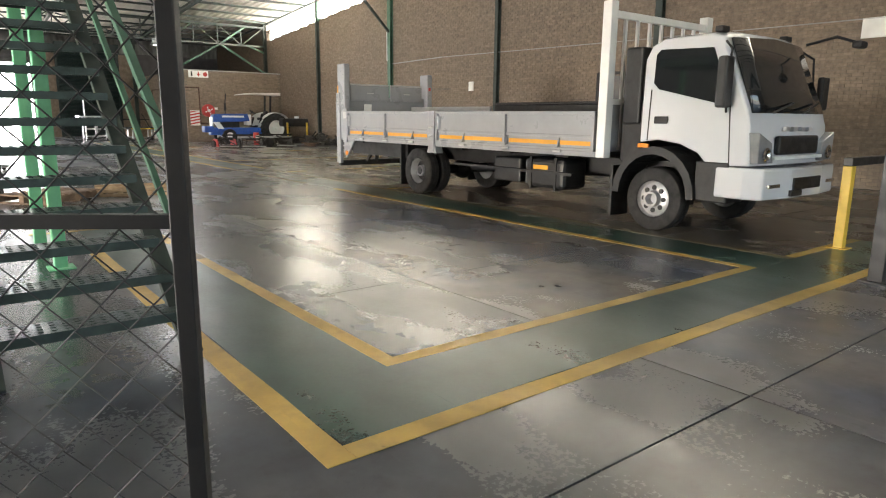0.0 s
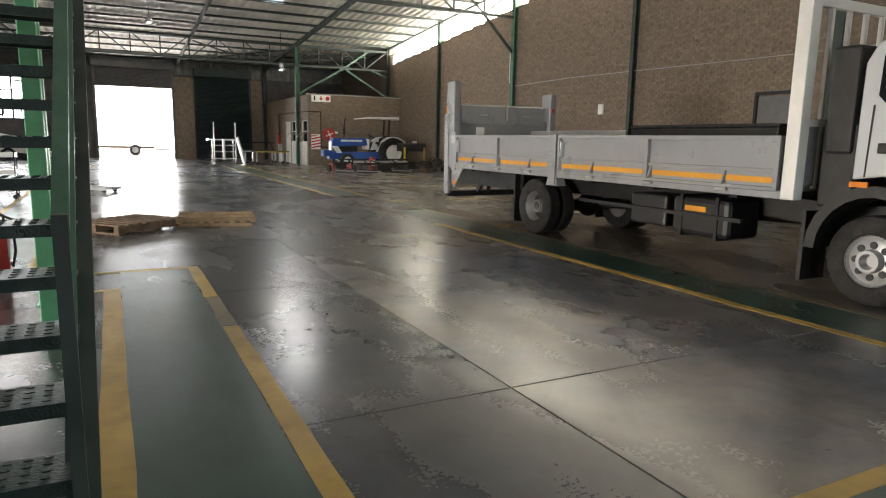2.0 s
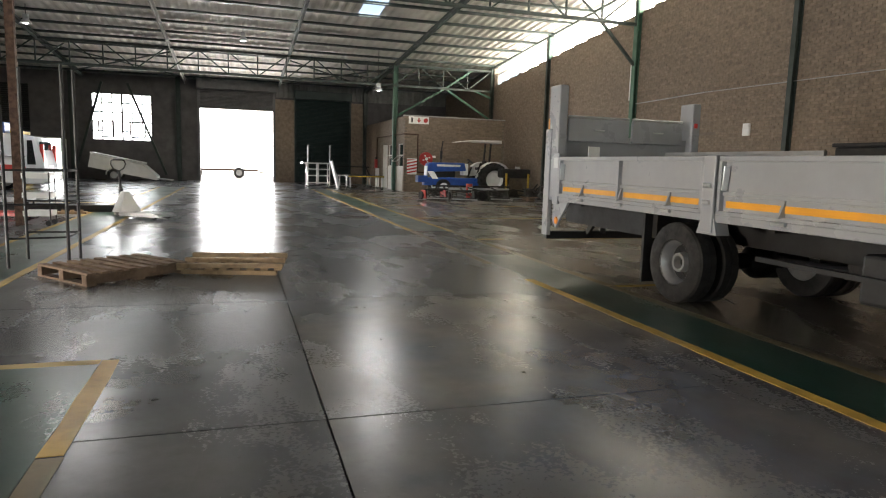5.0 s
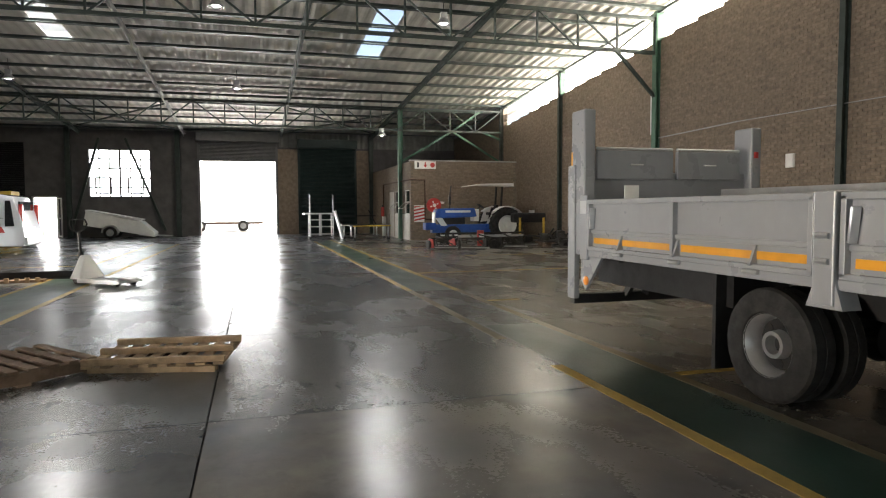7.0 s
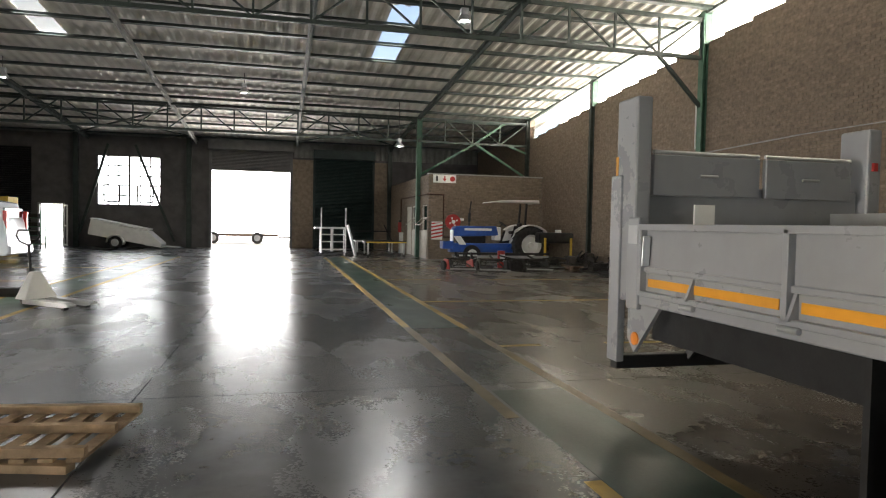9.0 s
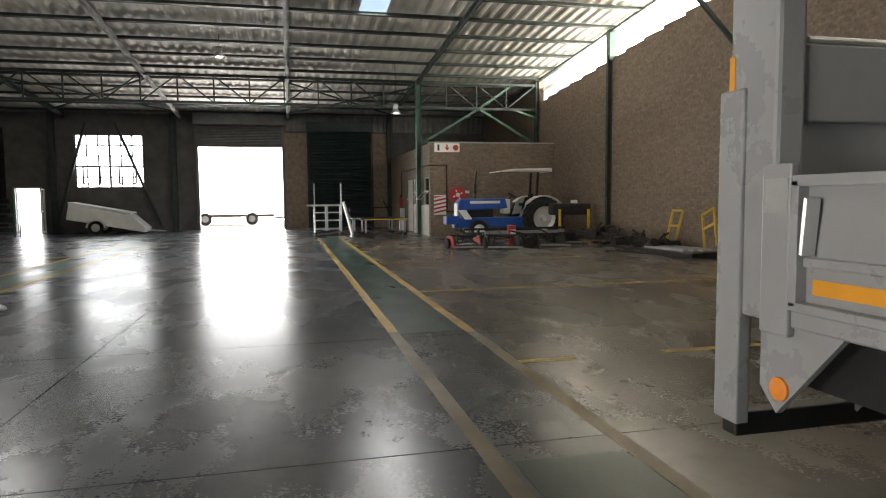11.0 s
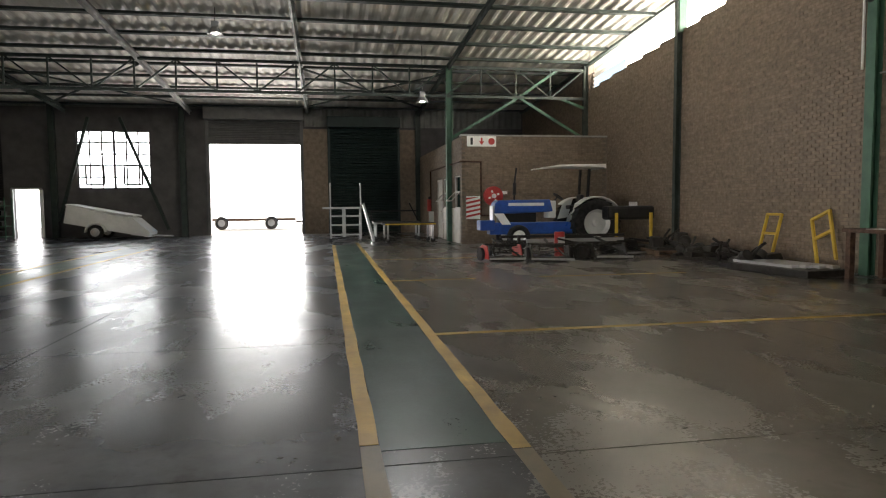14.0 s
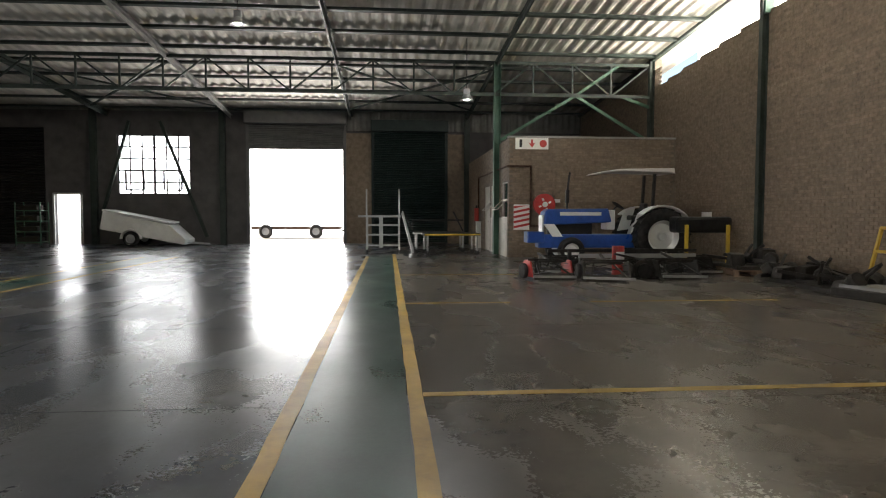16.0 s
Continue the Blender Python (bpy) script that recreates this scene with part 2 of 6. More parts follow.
def lathe(bm, prof, m, n=28):
    """Turns (radius, height) round the local z axis of m."""
    rings = []
    for r, h in prof:
        rings.append([bm.verts.new(m @ Vector((r * math.cos(2 * math.pi * i / n), r * math.sin(2 * math.pi * i / n), h))) for i in range(n)])
    for a, b in zip(rings, rings[1:]):
        for i in range(n):
            bm.faces.new((a[i], a[(i + 1) % n], b[(i + 1) % n], b[i]))
    most = max(r for r, h in prof)
    for ring, (r, h) in ((rings[0][::-1], prof[0]), (rings[-1], prof[-1])):
        if not 0.5 < r / most < 0.8:
            bm.faces.new(ring)


def prism(bm, poly, axis, a, b):
    """A polygon of (u, v) pushed along axis x, y or z from a to b."""
    def at(u, v, w):
        return (w, u, v) if axis == 'x' else (u, w, v) if axis == 'y' else (u, v, w)
    va = [bm.verts.new(at(u, v, a)) for u, v in poly]
    vb = [bm.verts.new(at(u, v, b)) for u, v in poly]
    k = len(poly)
    for i in range(k):
        bm.faces.new((va[i], va[(i + 1) % k], vb[(i + 1) % k], vb[i]))
    bm.faces.new(va[::-1])
    bm.faces.new(vb)


def obj(name, bm, material, bevel=0.0, smooth=False):
    bmesh.ops.recalc_face_normals(bm, faces=bm.faces)
    me = bpy.data.meshes.new(name)
    bm.to_mesh(me)
    bm.free()
    me.materials.append(material)
    ob = new(name, me)
    if smooth:
        me.shade_smooth()
        me.set_sharp_from_angle(angle=radians(35))
    if bevel:
        b = ob.modifiers.new("bevel", 'BEVEL')
        b.width, b.segments, b.limit_method, b.angle_limit = bevel, 2, 'ANGLE', radians(40)
    return ob


def part(name, bm, material, parent, label="", bevel=0.0, smooth=False):
    ob = obj(name, bm, material, bevel, smooth)
    ob.parent = parent
    if label:
        ob["label"] = label
    return ob


def thing(name, label, category, m, group=""):
    ob = new(name)
    ob.matrix_world = m
    return tagged(ob, label, category, group)


def structure(name, bm, material, label, category, bevel=0.0, smooth=False):
    return tagged(obj(name, bm, material, bevel, smooth), label, category, kind="structure")


def piece(name, me, parent, loc, rot=None):
    ob = new(name, me)
    ob.parent = parent
    ob.location = loc
    if rot:
        ob.rotation_euler = rot
    return ob


def bm_box(*a):
    bm = bm_new()
    box(bm, *a)
    return bm


def rods(pairs, r, n=8):
    bm = bm_new()
    for p, q in pairs:
        rod(bm, p, q, r, n)
    return bm


def beams(pairs, w, h=None):
    bm = bm_new()
    for p, q in pairs:
        beam(bm, p, q, w, h)
    return bm


AX = {'x': Matrix.Rotation(radians(90), 4, 'Y'), '-x': Matrix.Rotation(radians(-90), 4, 'Y'),
      'y': Matrix.Rotation(radians(-90), 4, 'X'), '-y': Matrix.Rotation(radians(90), 4, 'X'), 'z': Matrix.Identity(4)}


def lathed(prof, loc, axis='z', n=28):
    bm = bm_new()
    lathe(bm, prof, Matrix.Translation(loc) @ AX[axis], n)
    return bm

# ---- the hall ----
XL, XR, YB, YF = -11.4, 16.1, -6.0, 45.25     # inner faces of the walls
GRID_Y = (37.05, 30.6, 24.1, 17.5, 11.2, 4.8)  # lines of the wall columns
GRID_X = (10.87, 5.7, 0.5, -4.7)               # lines of the rafters
RIDGE = 4.8


def roof_z(y):
    return 6.5 + (37.05 - max(y, 2 * RIDGE - y)) * 0.073


# ground outside, one sheet round the hall's slab
bm = bm_new()
for x0, x1, y0, y1 in ((-600, 600, 45.25, 900), (-600, 600, -600, -6.0), (-600, XL, -6.0, 45.25), (XR, 600, -6.0, 45.25)):
    f = [bm.verts.new(c) for c in ((x0, y0, -0.02), (x1, y0, -0.02), (x1, y1, -0.02), (x0, y1, -0.02))]
    bm.faces.new(f)
structure("ground", bm, M_GROUND, "pale concrete yard in bright daylight outside the hall", "ground")

# far wall with the roller door, window and side door cut out
T = 0.25
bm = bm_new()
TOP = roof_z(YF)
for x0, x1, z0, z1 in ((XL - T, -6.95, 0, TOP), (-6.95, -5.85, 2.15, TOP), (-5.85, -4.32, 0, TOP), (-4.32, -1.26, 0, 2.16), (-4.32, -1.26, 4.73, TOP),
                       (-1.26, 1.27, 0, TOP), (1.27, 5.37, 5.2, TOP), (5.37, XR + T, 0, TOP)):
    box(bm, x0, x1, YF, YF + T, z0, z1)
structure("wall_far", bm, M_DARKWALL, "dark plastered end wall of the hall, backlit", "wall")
# sheeting above the brickwork of the far wall
bm = bm_new()
xs = np.arange(XL, XR, 0.075)
for i in range(len(xs) - 1):
    a, b = (0.02 if i % 4 < 2 else 0.055), (0.02 if (i + 1) % 4 < 2 else 0.055)
    z0 = 5.0 if xs[i] > 5.5 else 5.75
    v = [bm.verts.new(c) for c in ((xs[i], YF - a, z0), (xs[i + 1], YF - b, z0), (xs[i + 1], YF - b, TOP), (xs[i], YF - a, TOP))]
    bm.faces.new(v)
structure("wall_sheeting_far", bm, M_CLAD, "grey ribbed steel sheeting above the end wall", "cladding")
bm = bm_new()
for x0, x1 in ((5.45, 6.6), (10.0, 10.9)):
    box(bm, x0, x1, YF - 0.03, YF - 0.004, 0, 4.9)
structure("brick_panel_far", bm, M_BRICKFAR, "brown brick panels beside the green shutter", "wall")

# left wall: brick below, sheeting above, two tall gates off the path
bm = bm_new()
for y0, y1, z0, z1 in ((YB, 5.5, 0, 4.6), (10.5, 20.0, 0, 4.6), (21.2, YF + T, 0, 4.6), (YB, YF, 4.6, 9.0)):
    box(bm, XL - T, XL, y0, y1, z0, z1)
wall_left = structure("wall_left", bm, M_BRICKFAR, "pale brown brick side wall in warm light", "wall")
bm = bm_new()
ys = np.arange(YB, YF, 0.09)
for i in range(len(ys) - 1):
    a, b = (0.01 if i % 4 < 2 else 0.05), (0.01 if (i + 1) % 4 < 2 else 0.05)
    v = [bm.verts.new(c) for c in ((XL + a, ys[i], 4.1), (XL + b, ys[i + 1], 4.1), (XL + b, ys[i + 1], roof_z(ys[i + 1])), (XL + a, ys[i], roof_z(ys[i])))]
    bm.faces.new(v)
structure("wall_sheeting_left", bm, M_CLAD, "grey ribbed steel sheeting above the brick side wall", "cladding")
structure("wall_ledge_left", bm_box(XL, XL + 0.08, 22, YF, 3.0, 3.1), M_RUST, "dark steel rail along the brick wall", "rail")

# back wall with a wide door behind the start
bm = bm_new()
for x0, x1, z0, z1 in ((XL - T, 1.5, 0, 9), (1.5, 10.5, 4.9, 9), (10.5, XR + T, 0, 9)):
    box(bm, x0, x1, YB - T, YB, z0, z1)
structure("wall_back", bm, M_BRICKFAR, "plain brown brick wall with a wide open door", "wall")

# right wall core, its top stepped up with the roof
bm = bm_new()
STEP = 1.05


def wall_top(y):
    return 5.5 + (37.0 - y) * 0.084 if y < 37.0 else roof_z(y)


yy = YB
while yy < YF:
    y1 = min(yy + STEP, YF)
    if yy < 37.0 < y1:
        y1 = 37.0
    top = wall_top(y1 - 0.01) if y1 <= 37.0 else roof_z(y1)
    top = min(top, roof_z(yy) - 0.35) if yy < 37.0 else top
    box(bm, XR + 0.012, XR + T, yy, y1, 0, top)
    yy = y1
wall_right = structure("wall_right", bm, M_MORTAR, "tall brown brick side wall with a stepped top", "wall")

# roof sheet, ribbed down its slope, with two rooflights left open
SKY = ((-2.15, -1.35), (7.8, 8.6))
SKY_Y = (25.9, 30.5)
bm = bm_new()
xs = np.arange(XL - T, XR + 1.2, 0.09)
prof = [0.0, 0.0, 0.045, 0.045]


def sheet(y0, y1, keep):
    for i in range(len(xs) - 1):
        mid = (xs[i] + xs[i + 1]) / 2
        if keep and any(a < mid < b for a, b in SKY):
            continue
        a, b = prof[i % 4], prof[(i + 1) % 4]
        bm.faces.new([bm.verts.new(c) for c in ((xs[i], y0, roof_z(y0) + a), (xs[i + 1], y0, roof_z(y0) + b), (xs[i + 1], y1, roof_z(y1) + b), (xs[i], y1, roof_z(y1) + a))])


sheet(YB - 0.5, RIDGE, False)
sheet(RIDGE, SKY_Y[0], False)
sheet(SKY_Y[0], SKY_Y[1], True)
sheet(SKY_Y[1], YF + 0.6, False)
structure("ceiling", bm, M_ROOF, "pale ribbed roof sheeting lit from below", "ceiling")
M_ROOFLIGHT = glass_mat("rooflight_sheet", (0.95, 0.97, 0.97), 0.4)
for a, b in SKY:
    bm = bm_new()
    y0, y1 = SKY_Y
    bm.faces.new([bm.verts.new(c) for c in ((a - 0.12, y0 - 0.1, roof_z(y0) + 0.06), (b + 0.12, y0 - 0.1, roof_z(y0) + 0.06), (b + 0.12, y1 + 0.1, roof_z(y1) + 0.06), (a - 0.12, y1 + 0.1, roof_z(y1) + 0.06))])
    ob = structure("skylight_1" if a < 0 else "skylight_2", bm, M_ROOFLIGHT, "bright translucent rooflight sheet", "skylight")

# purlins, rafters, girders
k = 0
y = YF - 0.4
while y > -4:
    p = beams([((XL, y, roof_z(y) - 0.09), (XR - 0.1, y, roof_z(y) - 0.09))], 0.08, 0.20)
    structure("purlin", p, M_STEEL, "dark steel purlin under the roof sheeting", "purlin")
    y -= 1.62
for x in GRID_X:
    bm = bm_new()
    m_ = M_LIGHTSTEEL if x == 0.5 else M_STEEL
    for y0, y1 in ((YF, 37.05), (37.05, 24.1), (24.1, 11.2), (11.2, RIDGE)):
        za, zb = roof_z(y0) - 0.27, roof_z(y1) - 0.27
        beam(bm, (x, y0, za + 0.08), (x, y1, zb + 0.08), 0.13, 0.02)
        beam(bm, (x, y0, za), (x, y1, zb), 0.02, 0.17)
        beam(bm, (x, y0, za - 0.09), (x, y1, zb - 0.09), 0.13, 0.02)
    structure("rafter", bm, m_, "sloping steel roof beam", "rafter")


def girder(y, x0, x1, bays):
    """A lattice girder across the hall, one part for each bar."""
    zt, zb = roof_z(y) - 0.30, roof_z(y) - 1.32
    g = thing("lattice_girder", "dark green steel lattice girder under the roof", "girder", pose(0, y, 0), "lattice girders")
    g["kind"] = "structure"
    part("top_chord", beams([((x0, 0, zt), (x1, 0, zt))], 0.10), M_STEEL, g)
    part("bottom_chord", beams([((x0, 0, zb), (x1, 0, zb))], 0.10), M_STEEL, g)
    n = int(round((x1 - x0) / bays))
    s = (x1 - x0) / n
    for i in range(n + 1):
        x = x0 + i * s
        part("post", beams([((x, 0, zb), (x, 0, zt))], 0.055), M_STEEL, g)
        if i < n:
            up = (i % 4) < 2
            part("diagonal", beams([((x, 0, zb if up else zt), (x + s, 0, zt if up else zb))], 0.05), M_STEEL, g)
    return g


for y in (37.05, 24.1, 11.2):
    girder(y, XL + 0.1, XR - 0.15, 1.3)

# longitudinal bracing rods in the roof
for i, x in enumerate((10.87, 0.5)):
    structure("roof_brace", beams([((x - 5.1, 37.05, roof_z(37.05) - 0.5), (x, 43.5, roof_z(43.5) - 0.35)), ((x, 37.05, roof_z(37.05) - 0.5), (x - 5.1, 43.5, roof_z(43.5) - 0.35))], 0.06),
              M_STEEL, "thin crossed steel roof braces", "brace")

# wall columns, knee braces
for y in GRID_Y:
    bm = bm_new()
    top = roof_z(y) - 0.1
    w = 0.10 if y in (24.1, 11.2, 37.05) else 0.07
    box(bm, XR - 0.16, XR - 0.15 + 0.02, y - w, y + w, 0, top)
    box(bm, XR - 0.02, XR - 0.003, y - w, y + w, 0, top)
    box(bm, XR - 0.14, XR - 0.02, y - 0.012, y + 0.012, 0, top)
    structure("wall_column", bm, M_STEELG if y in (24.1,) else M_STEEL, "green steel column standing against the brick wall", "column")
for y in (24.1, 11.2):
    structure("knee_brace", beams([((XR - 0.15, y, roof_z(y) - 2.62), (XR - 1.5, y, roof_z(y) - 1.3))], 0.09), M_STEEL, "diagonal steel knee brace from column to girder", "brace")
for y in (37.05, 30.6, 24.1):
    structure("column_stub", bm_box(XR - 0.12, XR + 0.10, y - 0.11, y + 0.11, wall_top(y) - 0.1, roof_z(y) - 0.05), M_STEELG, "pale green steel stub closing the gap under the roof", "column")
structure("edge_beam", beams([((XR - 0.05, 4.8, roof_z(4.8) - 0.12), (XR - 0.05, YF, roof_z(YF) - 0.12))], 0.09, 0.14), M_STEEL, "dark steel edge beam along the roof", "beam")

# free columns
for x, y in ((10.87, 37.05), (-4.3, 24.1)):
    bm = bm_new()
    top = roof_z(y) - 0.3
    box(bm, x - 0.11, x - 0.095, y - 0.12, y + 0.12, 0, top)
    box(bm, x + 0.095, x + 0.11, y - 0.12, y + 0.12, 0, top)
    box(bm, x - 0.095, x + 0.095, y - 0.012, y + 0.012, 0, top)
    structure("column", bm, M_STEELG, "dark green steel column carrying the girder", "column")
bm = bm_new()
for y in (37.05,):
    zb = roof_z(y) - 1.32
    for p, q in (((13.45, y, zb), (11.0, y, zb - 1.45)), ((13.45, y, zb), (15.95, y, zb - 1.45)), ((13.45, y, zb), (14.9, y, zb + 1.0)), ((15.0, y, zb), (16.0, y, zb - 0.35))):
        beam(bm, p, q, 0.09)
structure("corner_brace", bm, M_STEELG, "green steel braces spreading above the office", "brace")

# far wall columns and window braces
bm = bm_new()
for x in (0.15, -5.25, 10.87):
    box(bm, x - 0.12, x + 0.12, YF - 0.22, YF - 0.003, 0, TOP)
structure("far_wall_columns", bm, M_STEEL, "dark steel columns on the end wall", "column")
structure("window_brace", beams([((-3.75, YF - 0.12, 5.3), (-5.1, YF - 0.12, 0.7)), ((-2.45, YF - 0.12, 5.3), (-0.55, YF - 0.12, 0.3))], 0.12), M_STEEL, "diagonal steel braces crossing the window", "brace")

# clerestory backdrop and day backdrop
bm = bm_new()
bm.faces.new([bm.verts.new(c) for c in ((17.6, 2, 4.5), (17.6, 37.0, 4.5), (17.6, 37.0, 9.5), (17.6, 2, 9.5))])
structure("backdrop_side", bm, M_CLERE, "bright sky outside the gap under the roof", "sky")
bm = bm_new()
bm.faces.new([bm.verts.new(c) for c in ((-16, 62, -0.02), (18, 62, -0.02), (18, 62, 12), (-16, 62, 12))])
structure("backdrop_far", bm, M_SKYGLOW, "blown-out bright day outside the doors", "sky")

# roller door, raised
door = thing("door_1", "wide grey steel roller door, raised, daylight beyond", "roller door", pose(3.32, YF, 0))
door["kind"] = "structure"
part("shutter_box", bm_box(-2.2, 2.2, -0.45, -0.004, 5.25, 5.8), M_SHUTTER, door, bevel=0.02)
bm = bm_new()
z = 4.22
while z < 5.25:
    prism(bm, [(-0.10, z), (-0.125, z + 0.035), (-0.10, z + 0.07), (-0.06, z + 0.075)], 'x', -2.05, 2.05)
    z += 0.078
box(bm, -2.05, 2.05, -0.085, -0.065, 4.2, 5.28)
part("curtain", bm, M_SHUTTER, door)
part("bottom_rail", bm_box(-2.05, 2.05, -0.13, -0.05, 4.16, 4.23), M_SHUTTER, door)
for s in (-1, 1):
    part("guide", bm_box(min(s * 2.03, s * 2.17), max(s * 2.03, s * 2.17), -0.14, -0.004, 0, 5.25), M_SHUTTER, door)

# closed dark green roller door
door = thing("door_2", "dark green steel roller door, closed, in shadow", "roller door", pose(8.3, YF, 0))
door["kind"] = "structure"
part("shutter_box", bm_box(-1.7, 1.7, -0.5, -0.06, 4.95, 5.45), M_GREENDOOR, door, bevel=0.02)
bm = bm_new()
z = 0.05
while z < 4.95:
    prism(bm, [(-0.085, z), (-0.11, z + 0.035), (-0.085, z + 0.07), (-0.06, z + 0.075)], 'x', -1.6, 1.6)
    z += 0.078
part("curtain", bm, M_GREENDOOR, door)
for s in (-1, 1):
    part("guide", bm_box(min(s * 1.58, s * 1.7), max(s * 1.58, s * 1.7), -0.15, -0.06, 0, 4.95), M_GREENDOOR, door)
door = thing("door_3", "dark steel roller door, closed, in the corner", "roller door", pose(-9.3, YF, 0))
door["kind"] = "structure"
bm = bm_new()
z = 0.05
while z < 5.0:
    prism(bm, [(-0.035, z), (-0.06, z + 0.05), (-0.035, z + 0.1), (-0.01, z + 0.105)], 'x', -2.0, 2.0)
    z += 0.11
part("curtain", bm, M_BLACKST, door)

# steel window with many panes
win = thing("window_1", "large steel-framed window with many bright panes", "window", pose(-2.79, YF + 0.1, 0))
win["kind"] = "structure"
W0, W1, Z0, Z1 = -1.53, 1.53, 2.16, 4.73
bm = bm_new()
for p, q in (((W0, 0, Z0), (W1, 0, Z0)), ((W0, 0, Z1), (W1, 0, Z1)), ((W0, 0, Z0), (W0, 0, Z1)), ((W1, 0, Z0), (W1, 0, Z1)), ((0, 0, Z0), (0, 0, Z1))):
    beam(bm, p, q, 0.09)
part("window_frame", bm, M_BLACKST, win)
bm = bm_new()
for i in range(1, 6):
    if i != 3:
        x = W0 + i * (W1 - W0) / 6
        beam(bm, (x, 0, Z0), (x, 0, Z1), 0.055)
for i in range(1, 5):
    z = Z0 + i * (Z1 - Z0) / 5
    beam(bm, (W0, 0, z), (W1, 0, z), 0.06)
part("glazing_bars", bm, M_BLACKST, win)
bm = bm_new()
for x in (-0.85, 0.75):
    for p, q in (((x - 0.35, -0.05, 2.35), (x + 0.4, -0.05, 2.35)), ((x - 0.35, -0.05, 3.2), (x + 0.4, -0.05, 3.2)), ((x - 0.35, -0.05, 2.35), (x - 0.35, -0.05, 3.2)), ((x + 0.4, -0.05, 2.35), (x + 0.4, -0.05, 3.2))):
        beam(bm, p, q, 0.07)
part("opening_sash", bm, M_BLACKST, win)
M_PANE = glass_mat("window_glass", (0.95, 0.97, 0.97))
for i in range(6):
    for j in range(5):
        x, z, dx, dz = W0 + i * 0.51, Z0 + j * 0.514, 0.51, 0.514
        ob = part("pane", bm_box(x + 0.02, x + dx - 0.02, -0.003, 0.003, z + 0.02, z + dz - 0.02), M_PANE, win)
        ob.visible_shadow = False

# side door, open
door = thing("door_4", "steel side door standing open to the bright yard", "door", pose(-6.4, YF, 0))
door["kind"] = "structure"
bm = bm_new()
for p, q in (((-0.57, -0.05, 0), (-0.57, -0.05, 2.2)), ((0.57, -0.05, 0), (0.57, -0.05, 2.2)), ((-0.57, -0.05, 2.18), (0.57, -0.05, 2.18))):
    beam(bm, p, q, 0.08)
part("door_frame", bm, M_LIGHTSTEEL, door)
bm = bm_new()
for p, q in (((0.6, -0.1, 0.05), (0.6, -0.1, 2.1)), ((0.95, -0.85, 0.05), (0.95, -0.85, 2.1)), ((0.6, -0.1, 2.08), (0.95, -0.85, 2.08)), ((0.6, -0.1, 1.05), (0.95, -0.85, 1.05)), ((0.6, -0.1, 0.1), (0.95, -0.85, 0.1))):
    beam(bm, p, q, 0.06)
part("door_leaf", bm, M_WHITE, door, "white framed open door leaf")

# brick office in the corner
OX, OY, OZ = 10.95, 35.3, 3.6
bm = bm_new()
box(bm, OX + 0.012, XR, OY + 0.012, OY + 0.2, 0, OZ)
for y0, y1, z0, z1 in ((OY + 0.2, 35.6, 0, OZ), (35.6, 36.5, 0, 1.2), (35.6, 36.5, 2.3, OZ), (36.5, 37.6, 0, OZ), (37.6, 38.7, 0, 1.2), (37.6, 38.7, 2.3, OZ), (38.7, 39.0, 0, OZ), (39.0, 40.1, 2.3, OZ), (40.1, YF, 0, OZ)):
    box(bm, OX + 0.012, OX + 0.2, y0, y1, z0, z1)
box(bm, OX + 0.2, XR, OY + 0.2, YF, OZ - 0.15, OZ)
office = structure("wall_office", bm, M_MORTAR, "low brown brick office built into the hall's corner", "office")
structure("office_coping", bm_box(OX - 0.03, XR, OY - 0.03, OY + 0.22, OZ, OZ + 0.05), M_LIGHTSTEEL, "thin pale coping on the office wall", "coping")

# ---- floor ----
JX = [-11.4, -7.3, -3.6, 0.1, 3.8, 7.52, 11.3, 14.0, 16.1]
JY = [2.05 + 3.05 * i for i in range(-2, 15)]
JY = [YB] + [y for y in JY if YB + 1 < y < YF - 1] + [YF + 0.25]
floor = structure("floor", bm_box(XL - T, XR + T, YB - T, YF + T, -0.2, -0.03), M_JOINT, "polished worn concrete floor in large jointed slabs", "floor")
for i in range(len(JX) - 1):
    for j in range(len(JY) - 1):
        x0, x1, y0, y1 = JX[i] + 0.005, JX[i + 1] - 0.005, JY[j] + 0.005, JY[j + 1] - 0.005
        bm = bm_new()
        v = box(bm, x0, x1, y0, y1, -0.029, 0.0)
        e = [ed for ed in bm.edges if all(abs(q.co.z) < 1e-6 for q in ed.verts)]
        bmesh.ops.bevel(bm, geom=e, offset=0.002, segments=1, affect='EDGES')
        bay = 2.0 < (x0 + x1) / 2 < 7.0 and y1 < 12
        part("slab", bm, M_BARE if x0 > 7.45 else (M_BLUE if bay else M_PAINTED), floor)


